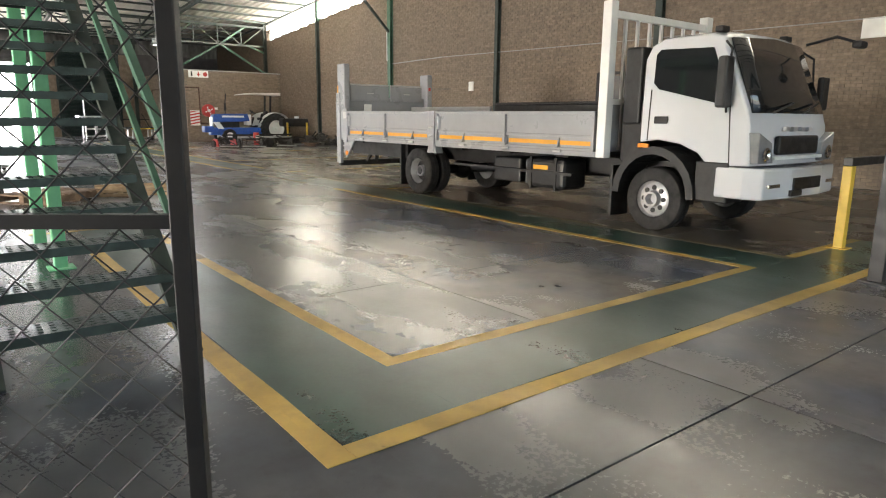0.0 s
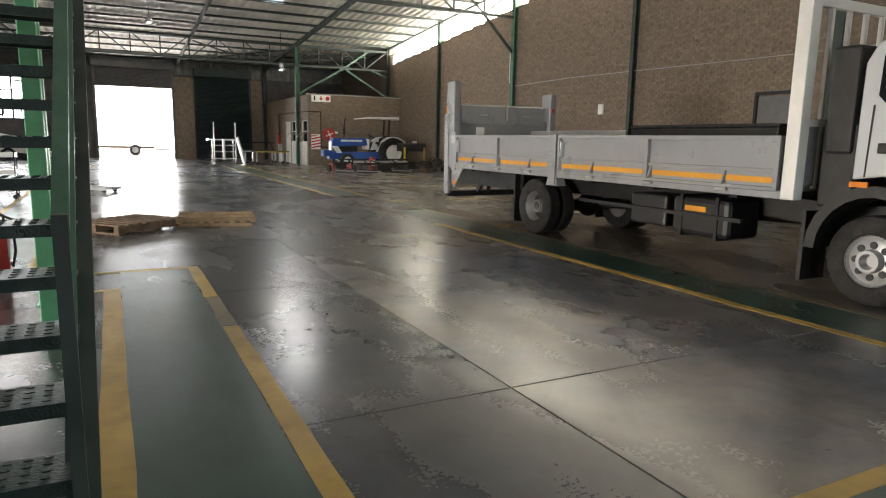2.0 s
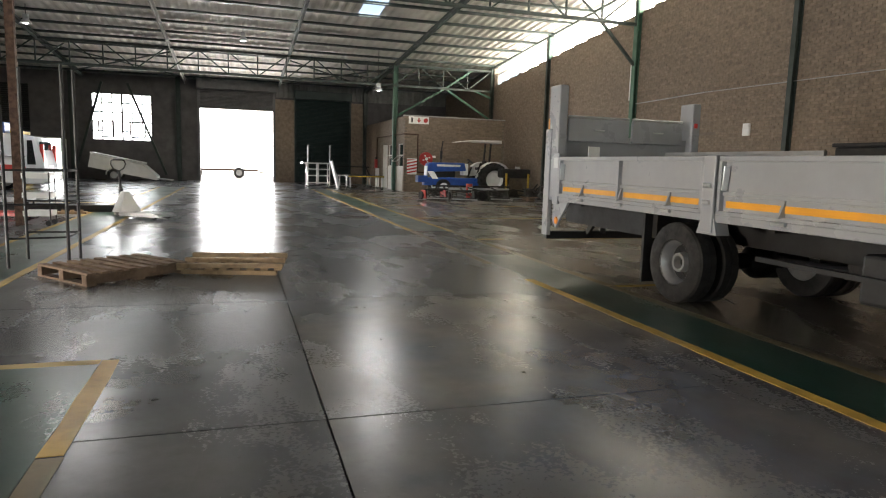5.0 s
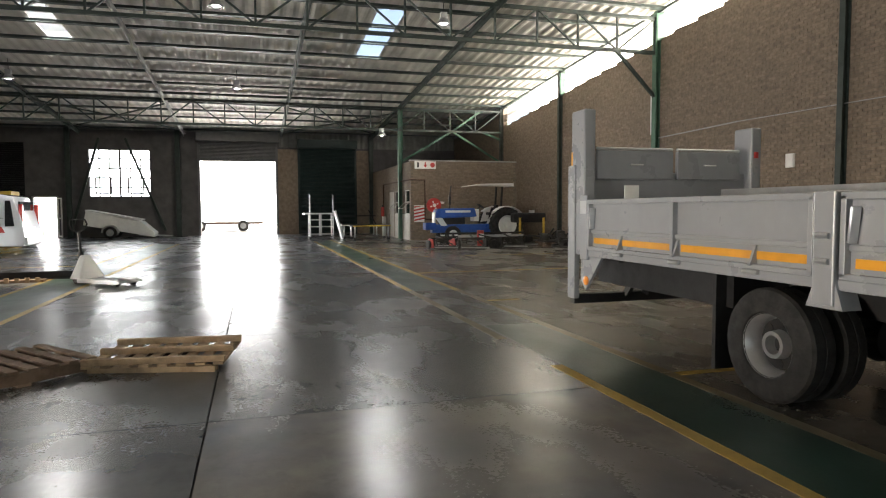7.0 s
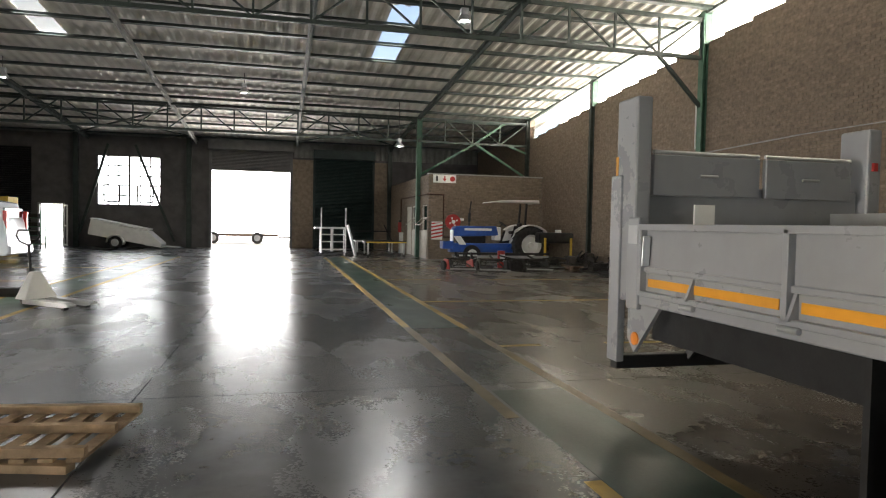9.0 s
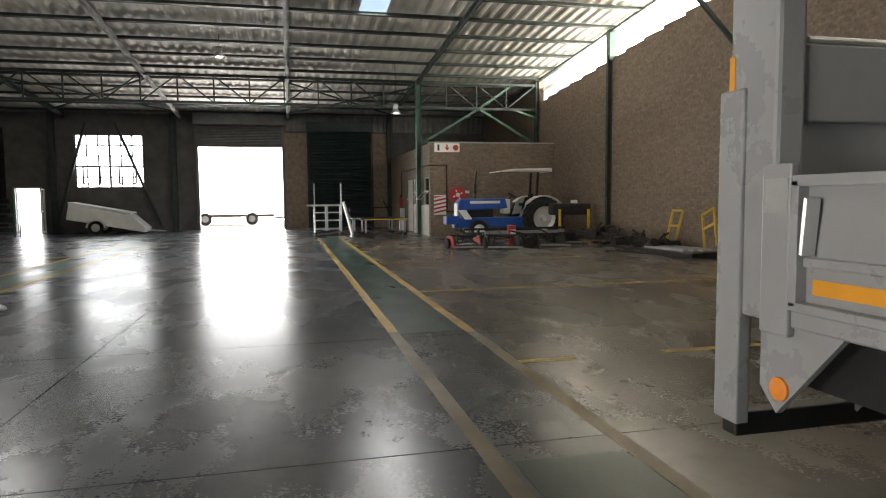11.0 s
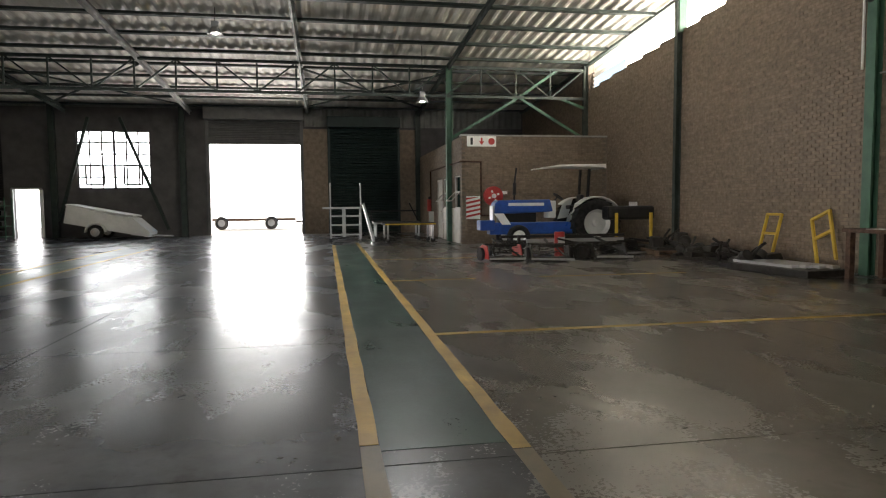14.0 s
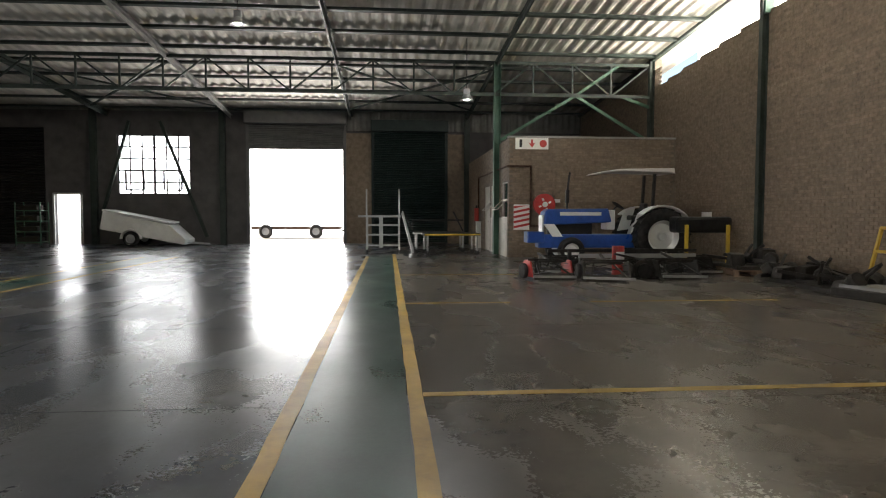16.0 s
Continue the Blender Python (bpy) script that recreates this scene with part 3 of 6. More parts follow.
def line(name, x0, x1, y0, y1, material, label, z=0.004, rest=0.0):
    bm = bm_new()
    n = max(1, int(max(x1 - x0, y1 - y0) / 0.35))
    r = random.Random(int(x0 * 91 + y0 * 37))
    along_y = (y1 - y0) > (x1 - x0)
    L, R = [], []
    for i in range(n + 1):
        f = i / n
        d = [r.uniform(-0.006, 0.006) for _ in range(2)]
        if along_y:
            y = y0 + f * (y1 - y0)
            L.append(bm.verts.new((x0 + d[0], y, z)))
            R.append(bm.verts.new((x1 + d[1], y, z)))
        else:
            x = x0 + f * (x1 - x0)
            L.append(bm.verts.new((x, y1 + d[0], z)))
            R.append(bm.verts.new((x, y0 + d[1], z)))
    for i in range(n):
        bm.faces.new((L[i], R[i], R[i + 1], L[i + 1]))
    ex = bmesh.ops.extrude_face_region(bm, geom=bm.faces[:])
    for g in ex["geom"]:
        if isinstance(g, bmesh.types.BMVert):
            g.co.z -= 0.003
    return structure(name, bm, material, label, "floor marking")


YL, GL, FL = "yellow painted line on the floor, scuffed", "green painted walkway on the floor", "worn faded yellow line on the floor"
W = 0.055
for x0, x1, y0, y1 in ((1.69, 1.83, 2.73, 8.63), (2.54 - W, 2.54 + W, 3.57 - W, 7.0), (2.54 - W, 2.54 + W, 8.0, 9.48), (1.83, 9.3, 2.73, 2.86), (2.54 + W, 6.73 - W, 3.57 - W, 3.57 + W),
                       (6.73 - W, 6.73 + W, 3.57 - W, 11.94), (7.52 + W, 9.3, 3.57 - W, 3.57 + W), (7.52 + W, 8.3, 11.3, 11.4), (1.32, 2.48, 9.40, 9.50), (1.2, 1.69, 8.55, 8.65),
                       (6.7 - W, 6.7 + W, 17.6, 36.0), (7.52 - W, 7.52 + W, 17.4, 37.2), (7.52 + W, 16.0, 20.53, 20.62), (7.52 + W, 9.1, 25.3, 25.38), (10.3, 13.2, 25.3, 25.38),
                       (7.52 + W, 10.6, 29.75, 29.82), (7.52 + W, 8.1, 16.0, 16.09), (9.0, 11.5, 16.0, 16.09), (0.97, 1.07, 9.8, 36), (0.0, 0.09, 9.8, 36), (-3.4, -0.05, 29.6, 29.68), (-3.4, -0.05, 25.2, 25.28)):
    line("floor_line", x0, x1, y0, y1, M_YELLOW, YL)
for x0, x1, y0, y1 in ((2.54 - W, 2.54 + W, 7.02, 7.98), (7.52 - W, 7.52 + W, 3.57 - W, 11.40), (6.7 - W, 6.7 + W, 13.2, 17.58), (7.52 - W, 7.52 + W, 11.42, 17.38)):
    line("floor_line_worn", x0, x1, y0, y1, M_FADED, FL)
for x0, x1, y0, y1 in ((1.83, 2.48, 2.86, 9.40), (2.48, 9.3, 2.86, 3.51), (6.79, 7.46, 3.51, 14.0), (6.76, 7.46, 17.5, 36), (0.09, 0.97, 9.8, 36)):
    line("floor_walkway", x0, x1, y0, y1, M_GREEN, GL, 0.0035)

# ---- the truck ----


def wheel(parent, x, y, r, w, side, hub_r, dish, name="wheel"):
    """A wheel with its axle along x; side is the outward direction."""
    ax = '-x' if side < 0 else 'x'
    rim = part(name, lathed([(hub_r * 0.25, w * 0.5 - dish), (hub_r * 0.3, w * 0.5 - dish + 0.10), (hub_r * 0.42, w * 0.5 - dish + 0.10), (hub_r * 0.46, w * 0.5 - dish + 0.02),
                             (hub_r * 0.80, w * 0.5 - dish + 0.015), (hub_r * 0.9, w * 0.5 - 0.05), (hub_r * 1.0, w * 0.5 - 0.01), (hub_r * 1.02, w * 0.5 - 0.03), (hub_r * 1.0, -w * 0.45)],
                            (x, y, r), ax), M_RIM, parent, "silver steel wheel", smooth=True)
    part("tyre", lathed([(hub_r * 0.97, w * 0.42), (hub_r * 1.05, w * 0.5), (r * 0.86, w * 0.52), (r * 0.96, w * 0.46), (r, w * 0.36), (r, w * 0.04), (r * 0.985, w * 0.03), (r * 0.985, -w * 0.03), (r, -w * 0.04),
                         (r, -w * 0.36), (r * 0.96, -w * 0.46), (hub_r, -w * 0.5)], (x, y, r), ax, 40), M_TYRE, rim, "black rubber tyre", smooth=True)
    if dish > 0.1:
        o = w * 0.5 - dish + 0.02
        # black ring over the silver rim: the deep dish's shade put into colour
        part("wheel_dish_shade", lathed([(hub_r * 0.44, o), (hub_r * 0.46, o + 0.004), (hub_r * 0.79, o + 0.004), (hub_r * 0.81, o)], (x, y, r), ax), M_BLACKP, rim, "dark ring put in as shade of the wheel dish", smooth=True)
    for i in range(8):
        bm = bm_new()
        a = i * math.pi / 4
        o = x + side * (w * 0.5 - dish + 0.03)
        cy, cz = y + hub_r * 0.62 * math.cos(a), r + hub_r * 0.62 * math.sin(a)
        rod(bm, (o - side * 0.03, cy, cz), (o, cy, cz), hub_r * 0.14, 8)
        part("hand_hole", bm, M_BLACKST, rim)
    return rim


truck = thing("flatbed_truck", "white cab-over dropside truck with grey bed and tail lift", "truck", pose(8.77, 8.47, 0))
S = -1.17                     # near side of the bed


def cab_x(z, half=0.98):
    return half * (1 - 0.055 * max(0, z - 1.35))


def cab_part(name, poly, x_in, x_out, material, label="", both=True, bevel=0.0):
    """A plate on the cab's flank: poly of (y, z)."""
    for s in ((-1, 1) if both else (-1,)):
        bm = bm_new()
        va = [bm.verts.new((s * (cab_x(z) + x_in), y, z)) for y, z in poly]
        vb = [bm.verts.new((s * (cab_x(z) + x_out), y, z)) for y, z in poly]
        k = len(poly)
        for i in range(k):
            bm.faces.new((va[i], va[(i + 1) % k], vb[(i + 1) % k], vb[i]))
        bm.faces.new(va)
        bm.faces.new(vb[::-1])
        part(name, bm, material, truck, label, bevel=bevel)


# cab shell lofted across x
bm = bm_new()
shell = [(-2.78, 1.12), (-2.76, 2.22), (-2.84, 2.38), (-3.0, 2.45), (-3.62, 2.47), (-3.80, 2.42), (-3.90, 2.30), (-4.22, 1.55), (-4.28, 1.35), (-4.31, 0.9), (-3.85, 0.88), (-3.72, 0.9),
         (-3.60, 1.02), (-3.35, 1.12), (-3.04, 1.16)]
rings = []
for u in (-1, -0.93, -0.6, 0, 0.6, 0.93, 1):
    ring = []
    for y, z in shell:
        yy_ = y + (0.07 * (abs(u) ** 3) if y < -3.8 else 0)
        zz_ = z - (0.07 * (abs(u) ** 4) if z > 2.2 else 0)
        ring.append(bm.verts.new((u * cab_x(z), yy_, zz_)))
    rings.append(ring)
k = len(shell)
for a, b in zip(rings, rings[1:]):
    for i in range(k):
        bm.faces.new((a[i], a[(i + 1) % k], b[(i + 1) % k], b[i]))
bm.faces.new(rings[0])
bm.faces.new(rings[-1][::-1])
part("cab", bm, M_TRUCKWHITE, truck, "glossy white truck cab", bevel=0.02, smooth=True)
cab_part("side_window", [(-2.92, 1.86), (-2.92, 2.20), (-2.98, 2.26), (-3.68, 2.24), (-3.95, 1.62), (-3.9, 1.58), (-3.0, 1.78)], -0.01, 0.008, M_DARKGLASS, "dark side window glass")
cab_part("door_seam", [(-2.90, 1.15), (-2.90, 1.78), (-2.885, 1.78), (-2.885, 1.15)], -0.01, 0.003, M_BLACKP)
cab_part("door_seam", [(-4.02, 0.9), (-3.96, 1.62), (-3.945, 1.62), (-4.005, 0.9)], -0.01, 0.003, M_BLACKP)
cab_part("door_handle", [(-2.98, 1.36), (-3.17, 1.36), (-3.17, 1.45), (-2.98, 1.45)], -0.01, 0.02, M_BLACKP, "black recessed door handle", bevel=0.01)
# windscreen follows the slope of the shell
bm = bm_new()
for w in (0.0,):
    cols = []
    for u in (-0.93, -0.6, 0, 0.6, 0.93):
        col = []
        for f in (0.0, 0.33, 0.66, 1.0):
            z = 1.50 + f * 0.84
            y = -4.235 + f * (4.235 - 3.885) + 0.07 * abs(u) ** 3 - 0.022
            z2 = z + 0.04 * (1 - abs(u)) * (1 if f == 1 else 0)
            col.append(bm.verts.new((u * cab_x(z), y, z2)))
        cols.append(col)
    for a, b in zip(cols, cols[1:]):
        for i in range(3):
            bm.faces.new((a[i], b[i], b[i + 1], a[i + 1]))
wsc = part("windscreen", bm, M_DARKGLASS, truck, "large dark windscreen", smooth=True)
sm = wsc.modifiers.new("thick", 'SOLIDIFY')
sm.thickness = 0.02
part("wiper", rods([((-0.6, -4.28, 1.5), (0.0, -4.22, 1.62)), ((0.1, -4.30, 1.5), (0.65, -4.22, 1.62))], 0.012), M_BLACKP, truck)
part("grille", bm_box(-0.52, 0.52, -4.345, -4.28, 1.02, 1.24), M_BLACKP, truck, "black grille opening", bevel=0.03)
part("grille_bar", bm_box(-0.62, 0.62, -4.36, -4.28, 0.965, 1.005), M_WHITE, truck, bevel=0.01)
for i in range(4):
    part("badge", bm_box(-0.36 + i * 0.2, -0.26 + i * 0.2, -4.325, -4.29, 1.29, 1.34), M_ALU, truck, "plain grey badge strip")
for s in (-1, 1):
    bm = bm_new()
    prism(bm, [(s * 0.60, 0.93), (s * 0.95, 0.93), (s * 0.97, 1.28), (s * 0.66, 1.16)], 'y', -4.335, -4.20)
    h = part("headlight", bm, M_HEAD, truck, "clear headlight cluster", bevel=0.01)
    part("lamp_bezel", lathed([(0.07, 0), (0.085, 0.02), (0.06, 0.03), (0.02, 0.01)], (s * 0.8, -4.335, 1.03), '-y', 16), M_CHROME, h)
bm = bm_new()
prism(bm, [(-1.0, -4.2), (-0.92, -4.40), (-0.4, -4.47), (0.4, -4.47), (0.92, -4.40), (1.0, -4.2), (1.0, -3.86), (0.9, -3.86), (-0.9, -3.86), (-1.0, -3.86)], 'z', 0.52, 0.88)
part("bumper", bm, M_TRUCKWHITE, truck, "white front bumper", bevel=0.03)
part("bumper_intake", bm_box(-0.35, 0.35, -4.49, -4.44, 0.62, 0.76), M_BLACKP, truck, bevel=0.01)
part("tow_bracket", bm_box(-0.42, -0.15, -4.5, -4.44, 0.55, 0.62), M_BLACKP, truck)
for s in (-1, 1):
    part("fog_lamp", bm_box(min(s * 0.6, s * 0.85), max(s * 0.6, s * 0.85), -4.445, -4.40, 0.66, 0.70), M_CHROME, truck)
# black wheel arches, steps
for s in (-1, 1):
    bm = bm_new()
    arc = [(math.cos(a) * 0.60 - 3.04, 0.46 + math.sin(a) * 0.62) for a in [math.pi * i / 12 for i in range(13)]]
    inner = [(math.cos(a) * 0.50 - 3.04, 0.46 + math.sin(a) * 0.52) for a in [math.pi * i / 12 for i in range(13)]]
    prism(bm, arc + inner[::-1], 'x', s * 0.62, s * 1.05)
    part("wheel_arch", bm, M_BLACKP, truck, "black plastic wheel arch")
    part("step_panel", bm_box(min(s * 0.6, s * 0.99), max(s * 0.6, s * 0.99), -4.02, -3.6, 0.45, 0.93), M_BLACKP, truck, "black step panel below the door", bevel=0.02)
    part("mud_flap", bm_box(min(s * 0.65, s * 1.02), max(s * 0.65, s * 1.02), -2.42, -2.38, 0.12, 0.8), M_BLACKP, truck)
    part("side_marker", bm_box(min(s * 1.05, s * 1.07), max(s * 1.05, s * 1.07), -2.98, -2.82, 1.06, 1.11), M_AMBER, truck, "amber side marker lamp")
    # mirror on a bent arm
    m_ = part("mirror", bm_box(min(s * 1.12, s * 1.34), max(s * 1.12, s * 1.34), -4.06, -3.98, 1.55, 1.98) if s > 0 else bm_box(-1.16, -0.98, -3.98, -3.86, 1.55, 2.12), M_BLACKP, truck, "black door mirror", bevel=0.03)
    bm = bm_new()
    pipe(bm, [(s * 0.93, -3.82, 2.3), (s * 1.02, -3.95, 2.2), (s * 1.1, -3.95, 1.8), (s * 1.0, -3.93, 1.5)], 0.014)
    part("mirror_arm", bm, M_BLACKP, m_)
bm = bm_new()
pipe(bm, [(0.75, -3.95, 2.36), (0.9, -4.25, 2.45), (1.1, -4.42, 2.38)], 0.018)
part("front_mirror_arm", bm, M_BLACKP, truck)
part("front_mirror", bm_box(1.0, 1.22, -4.5, -4.38, 2.31, 2.40), M_BLACKP, truck, bevel=0.03)
part("roof_marker", bm_box(-0.86, -0.70, -3.72, -3.62, 2.42, 2.49), M_BLACKP, truck, bevel=0.015)
part("roof_marker", bm_box(0.70, 0.86, -3.72, -3.62, 2.42, 2.49), M_BLACKP, truck, bevel=0.015)
part("air_intake", bm_box(-0.95, -0.6, -2.72, -2.46, 1.35, 2.32), M_BLACKP, truck, "black air intake behind the cab", bevel=0.03)
part("engine_cover", bm_box(-0.9, 0.9, -2.74, -2.42, 0.85, 1.62), M_BLACKST, truck, "dark housing behind the cab", bevel=0.02)
# chassis
for s in (-1, 1):
    part("chassis_rail", bm_box(s * 0.42 - 0.04, s * 0.42 + 0.04, -3.8, 4.5, 0.62, 0.86), M_BLACKST, truck, "black chassis rail")
for y in (-1.6, -0.4, 0.8, 2.6, 4.1):
    part("crossmember", bm_box(-1.05, 1.05, y - 0.05, y + 0.05, 0.86, 0.97), M_BLACKST, truck)
tank = part("fuel_tank", bm_box(-1.03, -0.5, -1.55, -0.75, 0.38, 0.82), M_BLACKST, truck, "black fuel tank under the bed", bevel=0.06)
part("tank_label", bm_box(-1.04, -1.032, -1.25, -0.95, 0.66, 0.72), M_ORANGE, tank, "orange strip on the tank")
part("battery_box", bm_box(-1.02, -0.55, -0.65, -0.05, 0.42, 0.80), M_BLACKP, truck, bevel=0.03)
for yy_ in (-1.4, -0.9):
    part("tank_strap", bm_box(-1.045, -0.5, yy_ - 0.02, yy_ + 0.02, 0.36, 0.84), M_BLACKST, truck)
part("side_guard", beams([((-1.06, -1.75, 0.62), (-1.06, 0.9, 0.62))], 0.04, 0.06), M_BLACKST, truck)
part("rear_axle", rods([((-0.9, 2.0, 0.42), (0.9, 2.0, 0.42))], 0.09, 14), M_BLACKST, truck)
part("differential", lathed([(0.02, -0.2), (0.17, -0.1), (0.2, 0), (0.17, 0.1), (0.02, 0.2)], (0, 2.0, 0.42), 'y', 18), M_BLACKST, truck, smooth=True)
part("front_axle", rods([((-0.8, -3.04, 0.41), (0.8, -3.04, 0.41))], 0.07, 12), M_BLACKST, truck)
part("prop_shaft", rods([((0, -2.0, 0.6), (0, 1.7, 0.45))], 0.05, 10), M_BLACKST, truck)
part("spare_wheel", lathed([(0.15, 0), (0.2, -0.06), (0.38, -0.1), (0.41, 0), (0.38, 0.1), (0.2, 0.06)], (0.2, 0.55, 0.55), 'z', 28), M_TYRE, truck, smooth=True)
for s in (-1, 1):
    wheel(truck, s * 0.87, -3.04, 0.41, 0.24, s, 0.235, 0.05)
    wheel(truck, s * 0.99, 2.0, 0.42, 0.22, s, 0.235, 0.16)
    wheel(truck, s * 0.72, 2.0, 0.42, 0.22, s, 0.235, 0.16, "inner_wheel")
    part("mud_flap", bm_box(min(s * 0.6, s * 1.1), max(s * 0.6, s * 1.1), 2.53, 2.57, 0.12, 0.92), M_BLACKP, truck, "black rubber mud flap")
# bed with hinged side boards
part("bed_floor", bm_box(-1.12, 1.12, -2.25, 4.5, 0.97, 1.03), M_BEDGREY, truck, "grey steel bed floor")
for s in (-1, 1):
    a, b = sorted((s * 1.06, s * 1.18))
    part("bed_rail", bm_box(a, b, -2.25, 4.5, 0.90, 0.975), M_BEDGREY, truck, "grey steel bed rail", bevel=0.01)
    for y0, y1, n in ((-2.2, 1.32, 2), (1.52, 4.46, 2)):
        bd = part("side_board", bm_box(min(s * 1.11, s * 1.15), max(s * 1.11, s * 1.15), y0, y1, 0.99, 1.49), M_BEDGREY, truck, "pale grey hinged side board")
        bm = bm_new()
        o0, o1 = sorted((s * 1.10, s * 1.20))
        box(bm, o0, o1, y0, y1, 1.465, 1.51)
        box(bm, o0, o1, y0, y1, 0.975, 1.01)
        for i in range(n + 1):
            yc = y0 + 0.02 + i * (y1 - y0 - 0.04) / n
            box(bm, o0, o1 - 0.01 * (s > 0), yc - 0.02, yc + 0.02, 0.99, 1.49)
        part("board_frame", bm, M_BEDGREY, bd, bevel=0.004)
        o0, o1 = sorted((s * 1.15, s * 1.172))
        part("board_fold", bm_box(o0, o1, y0 + 0.04, y1 - 0.04, 1.15, 1.19), M_BEDGREY, bd, bevel=0.008)
        c0, c1 = sorted((s * 1.152, s * 1.158))
        for i in range(n):
            seg = (y1 - y0) / n
            part("reflective_strip", bm_box(c0, c1, y0 + i * seg + 0.08, y0 + (i + 1) * seg - 0.08, 1.045, 1.105), M_ORANGE, bd, "orange reflective strip")
        for i in range(3):
            yc = y0 + (i + 0.6) * (y1 - y0) / 3.3
            bm = bm_new()
            prism(bm, [(s * 1.15, 1.0), (s * 1.225, 1.0), (s * 1.205, 1.03), (s * 1.155, 1.17)], 'y', yc - 0.012, yc + 0.012)
            part("gusset", bm, M_BEDGREY, bd)
            part("hinge", rods([((s * 1.2, yc - 0.07, 0.955), (s * 1.2, yc + 0.07, 0.955))], 0.018, 10), M_ALU, bd)
        part("latch", beams([((s * 1.18, y1 - 0.07, 1.20), (s * 1.19, y1 - 0.10, 1.42))], 0.025, 0.05), M_ALU, bd, "silver latch lever")
    a, b = sorted((s * 1.08, s * 1.22))
    post = part("stake_post", bm_box(a, b, 1.34, 1.50, 0.80, 1.52), M_BEDGREY, truck, "grey stake post between the boards", bevel=0.01)
    bm = bm_new()
    prism(bm, [(1.28, 0.78), (1.56, 0.78), (1.50, 0.95), (1.34, 0.95)], 'x', s * 1.05, s * 1.2)
    part("post_foot", bm, M_BEDGREY, post)
    for z in (1.08, 1.24):
        part("bolt", rods([((s * 1.225, 1.37, z), (s * 1.225, 1.47, z))], 0.02, 8), M_ALU, post)
    # headboard post
    a, b = sorted((s * 1.05, s * 1.19))
    part("headboard_post", bm_box(a, b, -2.38, -2.24, 0.9, 2.90), M_WHITE, truck, "white headboard post", bevel=0.01)
part("headboard_rail", bm_box(-1.05, 1.05, -2.34, -2.28, 2.70, 2.79), M_WHITE, truck, "white headboard top rail")
part("headboard_rail", bm_box(-1.05, 1.05, -2.34, -2.28, 1.6, 1.67), M_WHITE, truck)
for i in range(7):
    x = -0.8 + i * 0.267
    part("headboard_bar", bm_box(x - 0.02, x + 0.02, -2.33, -2.29, 1.0, 2.70), M_WHITE, truck)
part("headboard_panel", bm_box(-1.05, 1.05, -2.32, -2.30, 1.03, 1.6), M_BEDGREY, truck)
# tail lift
for s in (-1, 1):
    a, b = sorted((s * 1.03, s * 1.17))
    ht = 2.50 if s < 0 else 2.36
    post = part("lift_column", bm_box(a, b, 4.58, 4.88, 0.9, ht), M_BEDGREY, truck, "grey tail lift column", bevel=0.02)
    a, b = sorted((s * 1.12, s * 1.19))
    part("lift_leg", bm_box(a, b, 4.76, 4.92, 0.40, 1.9), M_BEDGREY, post, bevel=0.01)
    part("slide_plate", bm_box(*sorted((s * 1.16, s * 1.2)), 4.46, 4.62, 0.86, 1.56), M_BEDGREY, post, bevel=0.01)
    part("rating_plate", bm_box(*sorted((s * 1.2, s * 1.204)), 4.47, 4.6, 1.36, 1.5), M_ALU, post, "small pale rating plate")
    bm = bm_new()
    prism(bm, [(4.2, 0.92), (4.65, 0.92), (4.65, 0.62), (4.55, 0.52)], 'x', s * 1.13, s * 1.16)
    br = part("tail_bracket", bm, M_BEDGREY, truck, "grey tail bracket")
    part("round_marker", lathed([(0.05, 0), (0.05, 0.012), (0.02, 0.02)], (s * 1.16, 4.53, 0.63), '-x' if s < 0 else 'x', 18), M_AMBER, br, "round orange marker")
    part("stripe_tape", bm_box(*sorted((s * 1.171, s * 1.175)), 4.84, 4.875, 1.9, 2.05), M_ORANGE, post)
part("lift_platform", bm_box(-1.0, 1.0, 4.66, 4.72, 1.0, 1.82), M_BEDGREY, truck, "grey folded tail lift platform", bevel=0.01)
for x0, x1 in ((-1.0, -0.03), (0.03, 0.88)):
    pn = part("flap_panel", bm_box(x0, x1, 4.6, 4.65, 1.74, 2.06), M_BEDGREY, truck, "grey upper flap panel", bevel=0.008)
    part("flap_handle", rods([(((x0 + x1) / 2 - 0.08, 4.585, 1.9), ((x0 + x1) / 2 + 0.08, 4.585, 1.9))], 0.012), M_ALU, pn)
    part("flap_rod", rods([((x0, 4.62, 2.08), (x1, 4.62, 2.08))], 0.016), M_ALU, pn)
part("deck_plate", bm_box(0.38, 0.42, 1.65, 4.3, 1.03, 1.62), M_ALU, truck, "dull aluminium deck plate standing in the bed")
part("white_decal", bm_box(-0.85, -0.68, 4.28, 4.295, 1.5, 1.66), M_WHITE, truck)
part("switch_box", bm_box(1.06, 1.10, 4.55, 4.575, 2.0, 2.07), M_RED, truck, "red lift switch")
part("underrun_bar", bm_box(-1.18, 1.18, 4.77, 4.87, 0.34, 0.45), M_BLACKST, truck, "black underrun bar", bevel=0.01)
part("underrun_arm", beams([((-0.5, 4.8, 0.42), (-0.35, 4.5, 0.92)), ((-0.25, 4.8, 0.42), (-0.37, 4.5, 0.92))], 0.06, 0.08), M_BLACKST, truck)
part("underbody_panel", bm_box(-1.0, 1.0, 2.45, 4.55, 0.62, 0.90), M_BLACKST, truck)
tarp = thing("tarpaulin_box", "long flat black box lying on the truck bed", "box", pose(9.35, 8.75, 1.03))
part("box_body", bm_box(-0.2, 0.2, -1.3, 1.25, 0, 0.62), M_BLACKP, tarp, bevel=0.02)
